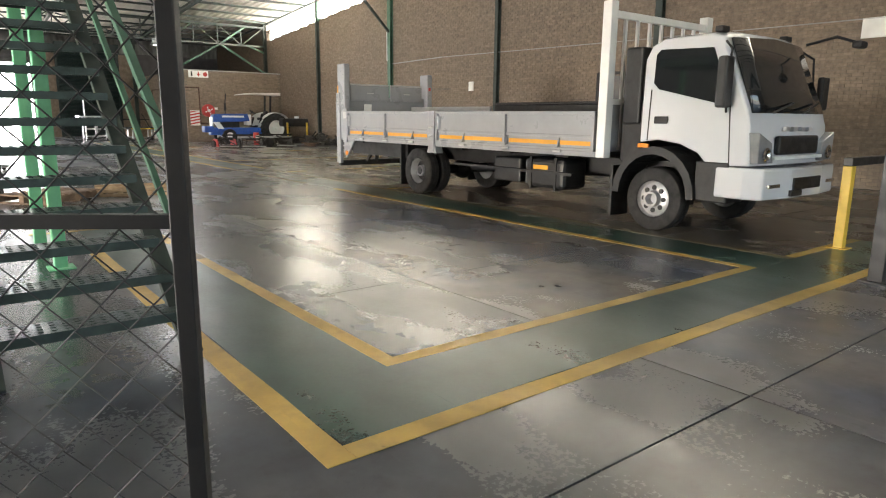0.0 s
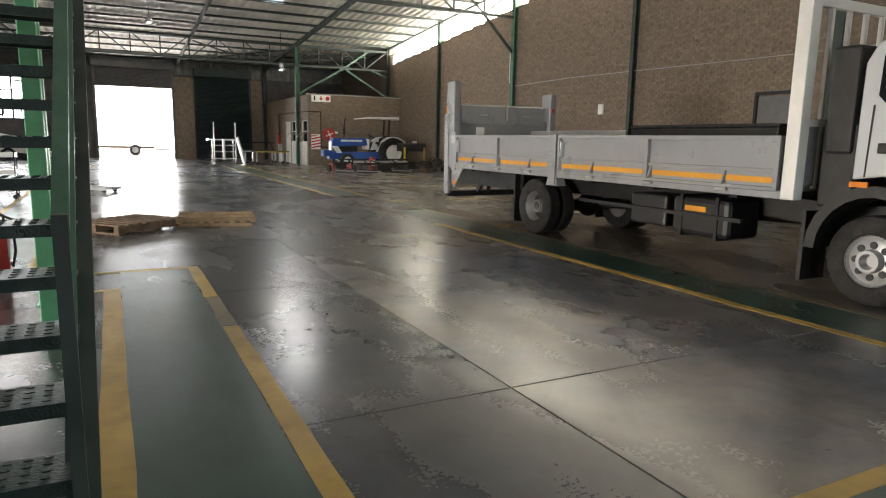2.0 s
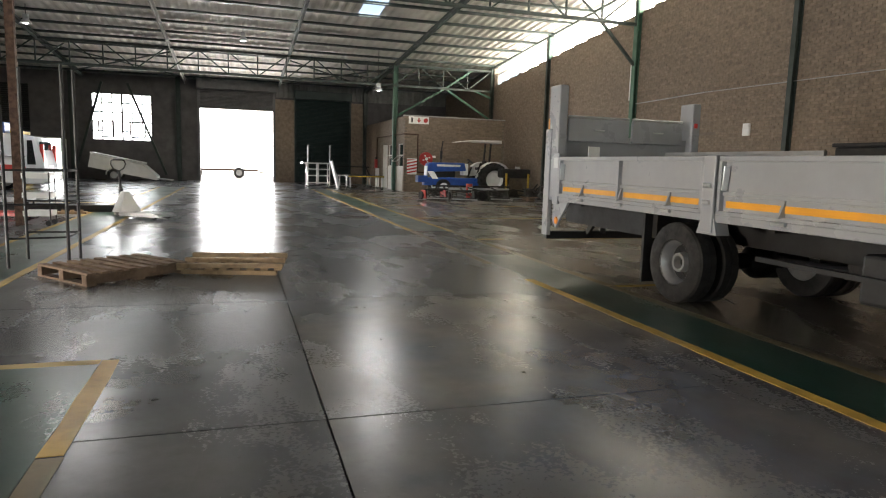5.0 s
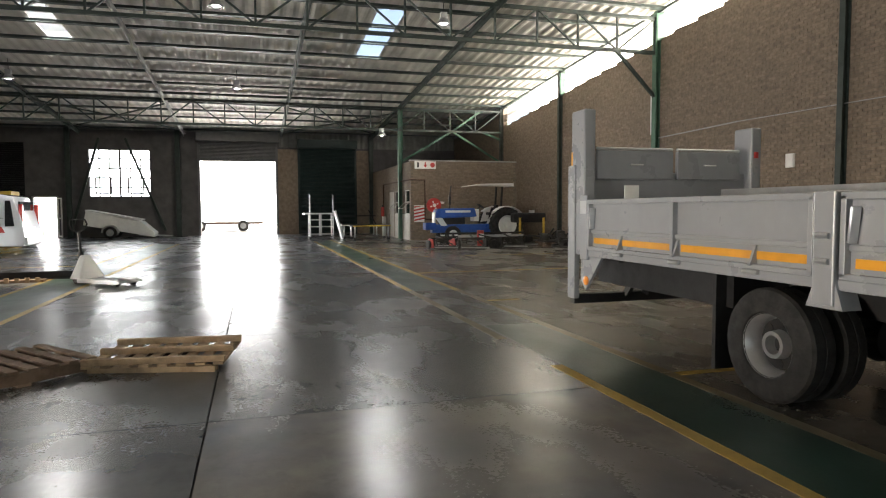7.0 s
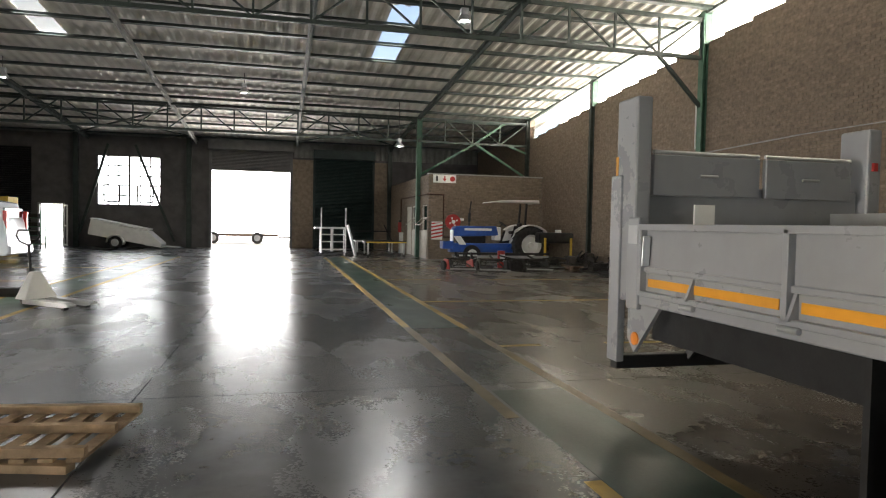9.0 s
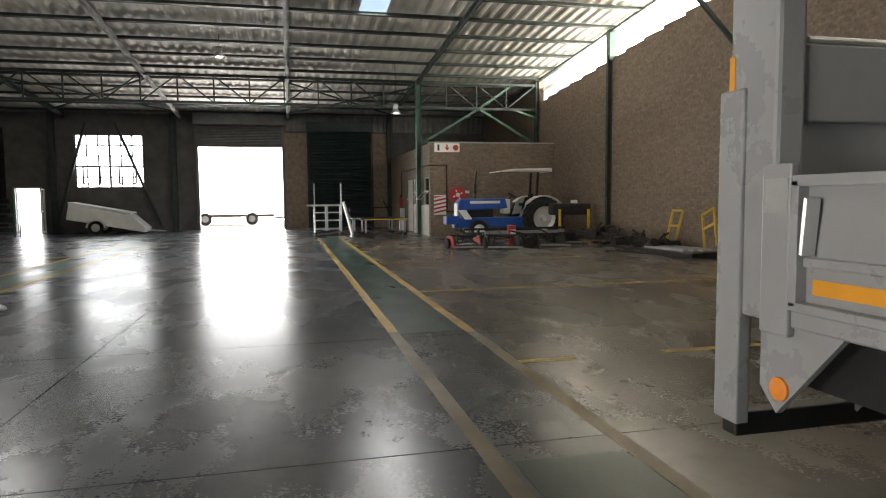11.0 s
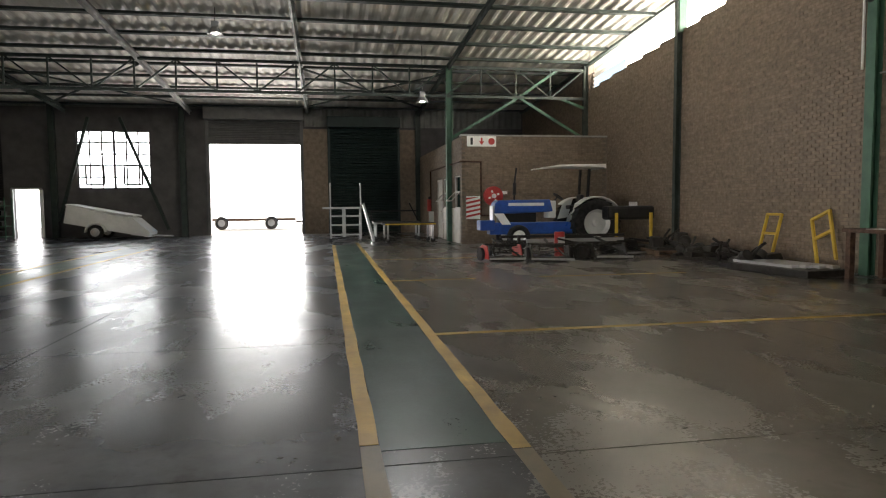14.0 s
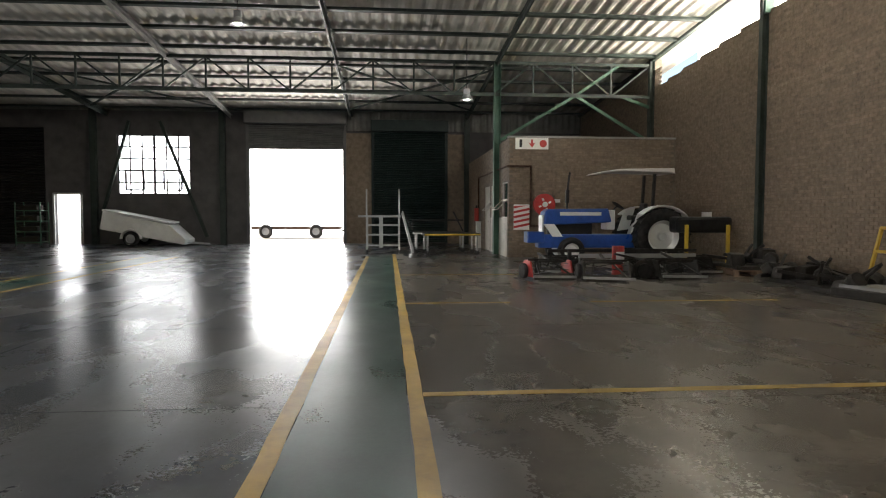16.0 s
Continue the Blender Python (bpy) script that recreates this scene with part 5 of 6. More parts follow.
for x, y in ((0.28, -0.1), (-0.32, -0.25), (-0.32, 0.5), (0.28, 0.5)):
    part("upright", rods([((x, y, 0), (x, y, 2.4))], 0.02), M_BLACKST, rk)
for z in (0.35, 0.75, 1.15):
    part("rung", rods([((0.28, -0.1, z), (-0.32, -0.25, z)), ((0.28, 0.5, z), (-0.32, 0.5, z)), ((0.28, -0.1, z), (0.28, 0.5, z))], 0.012), M_BLACKST, rk)


# ---- pallet jacks ----
def jack(m, body, label, s=1.0):
    """Forks run along +x from the pump body at the origin."""
    j = thing("pallet_jack", label, "pallet jack", m)
    for y in (-0.19, 0.19):
        bm = bm_new()
        prism(bm, [(0.0, 0.05), (0.0, 0.13), (1.0, 0.13), (1.12, 0.10), (1.12, 0.07), (1.0, 0.05)], 'y', y - 0.075, y + 0.075)
        fk = part("fork", bm, body if body is M_RED else M_ALU, j, bevel=0.006)
        part("fork_roller", rods([((0.95, y - 0.04, 0.04), (0.95, y + 0.04, 0.04))], 0.04, 12), M_BLACKP, fk)
        # black strip added below the fork as its shadow
        part("fork_shadow_strip", bm_box(0.05, 0.9, y - 0.03, y + 0.03, 0.03, 0.06), M_BLACKST, fk)
    bm = bm_new()
    va = [bm.verts.new(c_) for c_ in ((0.1, -0.28, 0.12), (0.1, 0.28, 0.12), (-0.18, 0.28, 0.12), (-0.18, -0.28, 0.12))]
    vb = [bm.verts.new(c_) for c_ in ((-0.02, -0.07, 0.56), (-0.02, 0.07, 0.56), (-0.14, 0.07, 0.56), (-0.14, -0.07, 0.56))]
    for i in range(4):
        bm.faces.new((va[i], va[(i + 1) % 4], vb[(i + 1) % 4], vb[i]))
    bm.faces.new(va[::-1])
    bm.faces.new(vb)
    part("housing", bm, body, j, bevel=0.015)
    part("pump", rods([((-0.2, 0, 0.12), (-0.2, 0, 0.62))], 0.05, 14), M_BLACKST, j)
    for y in (-0.08, 0.08):
        part("steer_wheel", rods([((-0.22, y - 0.03, 0.09), (-0.22, y + 0.03, 0.09))], 0.09, 18), M_BLACKP, j)
    part("drawbar", rods([((-0.2, 0, 0.55), (-0.24, 0, 1.02))], 0.026, 10), M_BLACKST, j)
    bm = bm_new()
    pipe(bm, [(-0.24, 0, 1.0), (-0.25, 0.14, 1.06), (-0.25, 0.2, 1.16), (-0.26, 0.16, 1.25), (-0.26, -0.16, 1.25), (-0.25, -0.2, 1.16), (-0.25, -0.14, 1.06), (-0.24, 0, 1.0)], 0.014)
    part("handle", bm, M_BLACKST, j, "black loop handle")
    return j


jack(pose(1.02, 20.62, 0, 0, 0, -39), M_WHITE, "white hand pallet jack standing on the floor")
jack(pose(-1.65, 20.45, 0, 0, 0, -14), M_RED, "red hand pallet jack beside the floor line")

# ---- left side clutter ----
sc = thing("platform_scale", "platform weighing scale with a column and display", "scale", pose(-2.3, 24.3, 0))
part("platform", bm_box(-0.35, 0.5, -0.3, 0.3, 0.08, 0.16), M_ALU, sc, bevel=0.01)
part("column", rods([((-0.4, -0.2, 0), (-0.4, -0.2, 0.95))], 0.025), M_ALU, sc)
part("display", bm_box(-0.5, -0.28, -0.28, -0.18, 0.92, 1.1), M_ALU, sc, bevel=0.02)
for x in (-0.3, 0.45):
    for y in (-0.25, 0.25):
        part("foot", rods([((x, y, 0), (x, y, 0.08))], 0.025), M_BLACKP, sc)
ln = thing("black_steel_section", "long black steel section lying on the floor", "steel section", pose(-0.6, 21.9, 0, 0, 0, 3))
part("web", bm_box(-2.3, 1.2, -0.03, 0.03, 0.0, 0.16), M_BLACKST, ln)
part("flange", bm_box(-2.3, 1.2, -0.10, 0.10, 0.14, 0.165), M_BLACKST, ln)
part("flange", bm_box(-2.3, 1.2, -0.10, 0.10, 0.0, 0.02), M_BLACKST, ln)
hz = thing("hazard_ramp", "low timber ramp edge with black and yellow teeth", "ramp", pose(-0.75, 21.35, 0, 0, 0, 3))
part("board", bm_box(-0.8, 0.8, -0.12, 0.12, 0, 0.05), M_WOODD, hz)
for i in range(9):
    part("tooth", bm_box(-0.78 + i * 0.18, -0.70 + i * 0.18, -0.14, -0.1, 0.0, 0.1), M_WOOD, hz)
for x, y, sx, sy, h, lab in ((-4.2, 25.2, 0.8, 0.5, 0.35, "greasy black gearbox on the floor by the column"), (-5.6, 27.2, 1.0, 0.5, 0.28, "black steel machine base on the floor"), (-3.9, 24.2, 0.9, 0.35, 0.22, "black steel lifting base by the column")):
    g = thing("machine_part", lab, "machine part", pose(x, y, 0, 0, 0, 8), "machine parts by the column")
    part("base", bm_box(-sx, sx, -sy, sy, 0, h * 0.5), M_GREASE, g, bevel=0.02)
    part("block", bm_box(-sx * 0.6, sx * 0.4, -sy * 0.6, sy * 0.5, h * 0.5, h), M_GREASE, g, bevel=0.03)
    part("shaft", rods([((sx * 0.2, 0, h * 0.7), (sx * 0.95, 0, h * 0.7))], h * 0.15, 12), M_ALU, g)
    part("flange", lathed([(0.03, 0), (h * 0.4, 0), (h * 0.4, 0.04), (0.03, 0.04)], (-sx * 0.62, 0, h * 0.6), '-x', 16), M_GREASE, g)
yt = thing("yellow_strap_stack", "stack of bright yellow coiled straps on the floor", "straps", pose(-4.35, 28.2, 0))
for i in range(5):
    part("coil", lathed([(0.2, 0), (0.36, 0.0), (0.38, 0.035), (0.36, 0.07), (0.2, 0.07)], (0.02 * (i % 2), 0.015 * (i % 3), i * 0.072), 'z', 24), M_YELP, yt)
yt = thing("yellow_strap_stack", "low stack of yellow coiled straps on the floor", "straps", pose(-5.6, 28.6, 0))
for i in range(3):
    part("coil", lathed([(0.2, 0), (0.36, 0.0), (0.38, 0.035), (0.36, 0.07), (0.2, 0.07)], (0.02 * (i % 2), 0.015 * (i % 3), i * 0.072), 'z', 24), M_YELP, yt)
gn = thing("gantry_frame", "yellow steel gantry frame standing behind the van", "gantry", pose(-8.9, 34.5, 0))
for x in (-1.2, 1.2):
    part("leg", beams([((x, 0, 0), (x, 0, 3.1))], 0.14), M_YELP, gn, bevel=0.01)
    part("foot", beams([((x, -0.7, 0.06), (x, 0.7, 0.06))], 0.12), M_YELP, gn)
    part("gusset", beams([((x, 0, 2.6), (x - math.copysign(0.45, x), 0, 3.05))], 0.08), M_YELP, gn)
part("crossbeam", beams([((-1.3, 0, 3.18), (1.3, 0, 3.18))], 0.14, 0.2), M_YELP, gn)
bl = thing("blue_machine_cover", "blue and black machine behind the van", "machine", pose(-7.0, 37.2, 0))
part("stand", bm_box(-0.7, 0.9, -0.4, 0.4, 0, 1.9), M_BLACKST, bl, bevel=0.02)
part("hood", bm_box(-0.3, 1.0, -0.5, 0.5, 1.9, 2.6), M_BLUEP, bl, "blue hood", bevel=0.05)
part("strut", beams([((-0.6, -0.45, 1.9), (-0.35, -0.45, 2.7))], 0.06), M_YELP, bl)
yc = thing("yellow_cabinet", "tall yellow sheet-steel booth behind the van", "cabinet", pose(-6.05, 37.8, 0))
part("shell", bm_box(-0.75, 0.55, -0.4, 0.6, 0.06, 2.25), M_YELP, yc, bevel=0.01)
for x in (-0.72, 0.52):
    part("corner_strip", bm_box(x - 0.03, x + 0.04, -0.43, -0.40, 0.03, 2.27), M_YELP, yc)
part("plinth", bm_box(-0.7, 0.5, -0.35, 0.55, 0, 0.06), M_BLACKST, yc)
gt = thing("green_trolley", "dark green steel parts trolley with shelves", "trolley", pose(-6.2, 42.0, 0))
for x, y in ((-0.45, -0.3), (0.45, -0.3), (-0.45, 0.3), (0.45, 0.3)):
    part("upright", rods([((x, y, 0.1), (x, y, 1.75))], 0.025), M_STEELG, gt)
    part("castor", rods([((x - 0.02, y, 0.06), (x + 0.02, y, 0.06))], 0.06, 12), M_BLACKP, gt)
for z in (0.2, 0.6, 1.0, 1.4):
    part("shelf", bm_box(-0.46, 0.46, -0.32, 0.32, z, z + 0.04), M_STEELG, gt)
    part("stock", bm_box(-0.35, 0.3, -0.25, 0.25, z + 0.04, z + 0.22), M_GREASE, gt)
sh = thing("small_shelf_cart", "narrow white shelf cart standing at a dark post", "cart", pose(-0.48, 18.75, 0))
part("mast", bm_box(-0.12, 0.02, -0.12, 0.02, 0, 4.2), M_RUST, sh, "dark steel post", bevel=0.006)
for z in (0.28, 0.62, 0.98):
    part("shelf", bm_box(0.03, 0.5, -0.2, 0.2, z - 0.1, z), M_WHITE, sh, "white shelf", bevel=0.006)
for y in (-0.2, 0.2):
    part("upright", rods([((0.48, y, 0.08), (0.48, y, 1.0))], 0.012), M_BLACKST, sh)
    part("castor", rods([((0.45, y - 0.02, 0.05), (0.45, y + 0.02, 0.05))], 0.05, 12), M_BLACKP, sh)

# ---- box trailer by the far wall ----
bt = thing("box_trailer", "white ribbed box trailer tipped onto its tow bar", "trailer", pose(-2.35, 43.6, 0))
tilt = Matrix.Translation((-0.55, 0, 0.33)) @ Matrix.Rotation(radians(11), 4, 'Y')


def tilted(bm):
    bmesh.ops.transform(bm, matrix=tilt, verts=bm.verts)
    return bm


bm = bm_new()
prism(bm, [(-1.3, 0.12), (1.35, 0.12), (2.05, 0.12), (2.05, 0.34), (1.3, 0.80), (-1.3, 0.85)], 'y', -0.65, 0.65)
part("body", tilted(bm), M_WHITE, bt, "white sheet-steel trailer body", bevel=0.02)
for z in (0.2, 0.34, 0.48, 0.62, 0.76):
    bm = bm_new()
    box(bm, -1.25, 1.25, -0.67, -0.65, z, z + 0.04)
    part("rib", tilted(bm), M_WHITE, bt)
part("lid", tilted(bm_box(-1.33, 1.3, -0.68, 0.68, 0.85, 0.92)), M_WHITE, bt, bevel=0.015)
part("tow_bar", tilted(beams([((1.3, -0.5, 0.1), (2.85, 0, 0.3)), ((1.3, 0.5, 0.1), (2.85, 0, 0.3))], 0.06)), M_ALU, bt)
for y, s in ((-0.75, -1), (0.75, 1)):
    w = part("wheel", lathed([(0.04, 0.07), (0.1, 0.06), (0.17, 0.04), (0.19, 0.08), (0.19, -0.07)], (-0.55, y, 0.31), '-y' if s < 0 else 'y', 22), M_RIM, bt, smooth=True)
    part("tyre", lathed([(0.18, 0.08), (0.25, 0.1), (0.3, 0.07), (0.31, 0), (0.3, -0.07), (0.18, -0.08)], (-0.55, y, 0.31), '-y' if s < 0 else 'y', 28), M_TYRE, w, smooth=True)
    bm = bm_new()
    arc = [(-0.55 + 0.40 * math.cos(math.pi * i / 8), 0.31 + 0.40 * math.sin(math.pi * i / 8)) for i in range(9)]
    arc2 = [(-0.55 + 0.37 * math.cos(math.pi * i / 8), 0.31 + 0.37 * math.sin(math.pi * i / 8)) for i in range(9)]
    for i in range(8):
        prism(bm, [arc[i], arc[i + 1], arc2[i + 1], arc2[i]], 'y', y - 0.13, y + 0.13)
    part("mudguard", bm, M_WHITE, bt)

# ---- carts by the green shutter ----
st = thing("platform_steps", "grey aluminium order-picking steps with tall posts", "mobile steps", pose(7.15, 37.9, 0))
for x in (-0.52, 0.55):
    part("tall_post", beams([((x, -0.4, 0.1), (x, -0.4, 2.12))], 0.05), M_ALU, st)
    part("short_post", beams([((x, 0.4, 0.1), (x, 0.4, 1.25))], 0.05), M_ALU, st)
    part("castor", rods([((x - 0.03, -0.4, 0.07), (x + 0.03, -0.4, 0.07))], 0.07, 12), M_BLACKP, st)
    part("castor", rods([((x - 0.03, 0.4, 0.07), (x + 0.03, 0.4, 0.07))], 0.07, 12), M_BLACKP, st)
part("deck", bm_box(-0.8, 0.6, -0.45, 0.45, 1.2, 1.27), M_ALU, st, "pale platform deck")
for z in (0.25, 0.6, 0.92):
    part("step", bm_box(-0.52, 0.55, -0.43, -0.25, z, z + 0.05), M_ALU, st)
part("centre_post", beams([((-0.05, -0.4, 0.2), (-0.05, -0.4, 1.2))], 0.12, 0.05), M_ALU, st)


def flat_cart(m, label, rail):
    g = thing("flat_cart", label, "cart", m, "carts by the green shutter")
    part("deck", bm_box(-0.9, 0.9, -0.45, 0.45, 0.62, 0.70), M_BLACKST, g, bevel=0.01)
    part("edge_strip", bm_box(-0.9, 0.9, -0.47, -0.45, 0.63, 0.68), M_YELP if not rail else M_ALU, g)
    for x in (-0.8, 0.8):
        for y in (-0.4, 0.4):
            part("leg", beams([((x, y, 0.1), (x, y, 0.62))], 0.06), M_ALU, g)
            part("castor", rods([((x, y - 0.03, 0.08), (x, y + 0.03, 0.08))], 0.08, 12), M_BLACKP, g)
    if rail:
        part("rail", beams([((-0.9, -0.45, 0.7), (-1.25, -0.45, 1.4)), ((0.9, 0.45, 0.7), (0.55, 0.45, 1.4)), ((-0.9, 0.45, 0.7), (-0.9, 0.45, 1.1)), ((-0.9, 0.45, 1.1), (0.9, 0.45, 1.1))], 0.05), M_BLACKST, g)
    return g


flat_cart(pose(9.1, 38.6, 0, 0, 0, 0), "dark steel flat cart with sloping side rails", True)
flat_cart(pose(9.35, 37.0, 0, 0, 0, 4), "low dark cart with a pale yellow edge", False)
rp = thing("loading_ramp", "grey steel ramp leaning down from the steps", "ramp", pose(8.1, 37.7, 0))
part("plate", beams([((-0.3, 0, 1.35), (0.05, 0, 0.02))], 0.06, 0.7), M_ALU, rp)
part("kerb", beams([((-0.3, -0.36, 1.4), (0.05, -0.36, 0.12))], 0.05, 0.03), M_ALU, rp)

# ---- office fittings ----
sg = thing("fire_sign", "white sign with black, arrow and red symbols", "sign", pose(11.63, 35.27, 3.42))
part("board", bm_box(-0.5, 0.5, -0.012, 0, -0.17, 0.17), M_PAPER, sg)
part("bar_symbol", bm_box(-0.38, -0.3, -0.02, -0.012, -0.11, 0.12), M_BLACKP, sg)
bm = bm_new()
prism(bm, [(-0.03, 0.12), (0.03, 0.12), (0.03, 0.0), (0.1, 0.02), (0.0, -0.12), (-0.1, 0.02), (-0.03, 0.0)], 'y', -0.02, -0.012)
part("arrow_symbol", bm, M_RED, sg)
part("round_symbol", lathed([(0.11, 0), (0.11, 0.008)], (0.34, -0.012, 0), '-y', 20), M_RED, sg)
hr = thing("hose_reel", "round red fire hose reel on the brick wall", "hose reel", pose(12.0, 35.28, 1.6))
part("drum", lathed([(0.32, 0), (0.32, 0.03), (0.25, 0.05), (0.25, 0.14), (0.32, 0.16), (0.32, 0.19), (0.08, 0.2)], (0, 0, 0), '-y', 28), M_RED, hr, "red reel drum", smooth=True)
part("hub", lathed([(0.08, 0.19), (0.08, 0.23), (0.02, 0.24)], (0, 0, 0), '-y', 16), M_WHITE, hr)
for i in range(4):
    bm = bm_new()
    a = i * math.pi / 2 + 0.4
    beam(bm, (0.12 * math.cos(a), -0.205, 0.12 * math.sin(a)), (0.2 * math.cos(a), -0.205, 0.2 * math.sin(a)), 0.06, 0.01)
    part("label_patch", bm, M_PAPER, hr)
part("nozzle", bm_box(0.28, 0.48, -0.14, -0.05, 0.06, 0.16), M_PAPER, hr)
hb = thing("hazard_sheet", "red and white striped sheet on the brick wall", "hazard sheet", pose(11.33, 35.27, 1.22))
part("sheet", bm_box(-0.24, 0.24, -0.012, 0, -0.38, 0.38), M_PAPER, hb)
for i in range(5):
    bm = bm_new()
    z = -0.34 + i * 0.15
    prism(bm, [(-0.24, z), (0.24, z + 0.10), (0.24, z + 0.17), (-0.24, z + 0.07)] if z + 0.17 < 0.38 else [(-0.24, z), (0.2, z + 0.09), (-0.24, z + 0.07)], 'y', -0.02, -0.012)
    part("stripe", bm, M_RED, hb)
pp = thing("wall_pipe", "rust-brown water pipe framing the office corner", "pipe", pose(0, 0, 0))
bm = bm_new()
pipe(bm, [(10.9, 41.5, 0.1), (10.9, 41.5, 2.75), (10.9, 35.25, 2.75), (11.6, 35.25, 2.75), (11.6, 35.25, 0.95), (11.95, 35.25, 0.95)], 0.03)
part("run", bm, M_RUST, pp)
for y0, y1 in ((35.6, 36.5), (37.6, 38.7)):
    w = thing("window_2" if y0 < 36 else "window_3", "small dark office window in a pale frame", "window", pose(10.95, (y0 + y1) / 2, 1.75))
    w["kind"] = "structure"
    h = (y1 - y0) / 2
    bm = bm_new()
    for p, q in (((0.05, -h, -0.55), (0.05, h, -0.55)), ((0.05, -h, 0.55), (0.05, h, 0.55)), ((0.05, -h, -0.55), (0.05, -h, 0.55)), ((0.05, h, -0.55), (0.05, h, 0.55)), ((0.05, -h, 0.0), (0.05, h, 0.0))):
        beam(bm, p, q, 0.06)
    part("window_frame", bm, M_DOORW, w)
    part("pane", bm_box(0.06, 0.07, -h, h, -0.55, 0.55), M_DARKGLASS, w)
    part("open_sash", beams([((0.0, -h, 0.0), (-0.3, -h, -0.3)), ((0.0, h, 0.0), (-0.3, h, -0.3)), ((-0.3, -h, -0.3), (-0.3, h, -0.3))], 0.03), M_DOORW, w)
d = thing("door_5", "off-white office door, closed, in the brick wall", "door", pose(10.95, 39.55, 0))
d["kind"] = "structure"
part("door_leaf", bm_box(0.03, 0.08, -0.5, 0.5, 0.01, 2.25), M_DOORW, d, bevel=0.004)
part("door_frame", beams([((0.04, -0.53, 0), (0.04, -0.53, 2.3)), ((0.04, 0.53, 0), (0.04, 0.53, 2.3)), ((0.04, -0.53, 2.27), (0.04, 0.53, 2.27))], 0.07), M_DOORW, d)
part("door_handle", rods([((0.0, -0.4, 1.05), (0.0, -0.28, 1.05))], 0.015), M_CHROME, d)
structure("office_render", bm_box(10.945, 10.958, 35.55, 38.75, 0, 1.2), M_DOORW, "pale painted panel under the office windows", "panel")
fe = thing("fire_extinguisher", "red fire extinguisher on a white post board", "extinguisher", pose(10.75, 41.0, 0))
part("cylinder", rods([((0, 0, 1.05), (0, 0, 1.55))], 0.09, 16), M_RED, fe)
part("valve", rods([((0, 0, 1.55), (0, 0, 1.66))], 0.035), M_BLACKP, fe)
part("board", bm_box(-0.02, 0.18, -0.06, 0.06, 0.0, 1.04), M_WHITE, fe)
fe = thing("fire_extinguisher", "red fire extinguisher standing on the floor by the posts", "extinguisher", pose(0.82, 9.3, 0), "extinguishers by the posts")
part("cylinder", lathed([(0.09, 0), (0.1, 0.03), (0.1, 0.5), (0.07, 0.58), (0.03, 0.61)], (0, 0, 0), 'z', 20), M_RED, fe, smooth=True)
part("valve", rods([((0, 0, 0.6), (0, 0, 0.68))], 0.035), M_BLACKP, fe)
bm = bm_new()
pipe(bm, [(0.02, 0, 0.66), (0.14, 0, 0.6), (0.15, 0, 0.3), (0.12, 0, 0.15)], 0.012)
part("hose", bm, M_BLACKP, fe)
part("label", bm_box(0.095, 0.102, -0.05, 0.05, 0.25, 0.42), M_PAPER, fe)
for x, y, turn in ((0.60, 9.45, 40), (0.72, 9.72, -25), (0.46, 9.75, 80), (0.58, 10.05, 10)):
    copy_thing(fe, pose(x, y, 0, 0, 0, turn))

# ---- right wall fittings and scrap ----
cd = thing("wall_conduit", "pale conduit pipe running along the brick wall", "conduit", pose(0, 0, 0))
part("run", rods([((16.06, 24.0, 3.56), (16.06, 20.6, 3.62))], 0.018), M_LIGHTSTEEL, cd)
part("cable", rods([((16.06, 20.6, 3.62), (16.06, 13.2, 3.54)), ((16.06, 13.2, 3.54), (16.06, 5.5, 3.48))], 0.012), M_LIGHTSTEEL, cd)
part("drop_pipe", rods([((16.06, 24.4, 3.7), (16.06, 24.4, 5.0))], 0.025), M_WHITE, cd)
for y, z, a, b in ((18.9, 2.5, 0.12, 0.16), (23.2, 1.1, 0.1, 0.13), (6.05, 3.3, 0.3, 0.2)):
    bx = thing("wall_box", "small white box on the brick wall", "box", pose(16.1, y, z))
    part("case", bm_box(-0.05, 0, -a, a, -b, b), M_WHITE, bx, bevel=0.006)
    part("cover", bm_box(-0.06, -0.05, -a * 0.8, a * 0.8, -b * 0.8, b * 0.8), M_WHITE, bx)
dd = thing("door_6", "grey steel side door with a dark frame", "door", pose(16.1, 12.65, 0))
dd["kind"] = "structure"
part("door_leaf", bm_box(-0.04, -0.005, -0.45, 0.45, 0, 2.6), M_SHUTTER, dd)
part("door_frame", beams([((-0.03, -0.5, 0), (-0.03, -0.5, 2.7)), ((-0.03, 0.5, 0), (-0.03, 0.5, 2.7)), ((-0.03, -0.5, 2.68), (-0.03, 0.5, 2.68))], 0.08), M_BLACKST, dd)
tb = thing("work_table", "dark steel work table with papers on it", "table", pose(15.65, 23.1, 0))
part("tabletop", bm_box(-0.4, 0.4, -0.9, 0.75, 0.80, 0.86), M_RUST, tb, bevel=0.006)
for x in (-0.33, 0.33):
    for y in (-0.8, 0.62):
        part("leg", bm_box(x - 0.05, x + 0.05, y - 0.05, y + 0.05, 0, 0.80), M_RUST, tb)
pq = thing("paper_sheet", "white paper sheet lying on the work table", "paper", pose(15.55, 23.3, 0.86))
part("sheet", bm_box(-0.15, 0.15, -0.2, 0.2, 0, 0.006), M_PAPER, pq)


def ladder(m, n, label):
    g = thing("yellow_ladder_frame", label, "ladder", m, "yellow frames leaning on the wall")
    for x in (-0.22, 0.22):
        part("stile", beams([((x, 0, 0), (x, 0, 1.05))], 0.05), M_YELP, g)
    for i in range(n):
        z = 1.03 - i * 0.42
        part("rung", beams([((-0.22, 0, z), (0.22, 0, z))], 0.05), M_YELP, g)
    return g


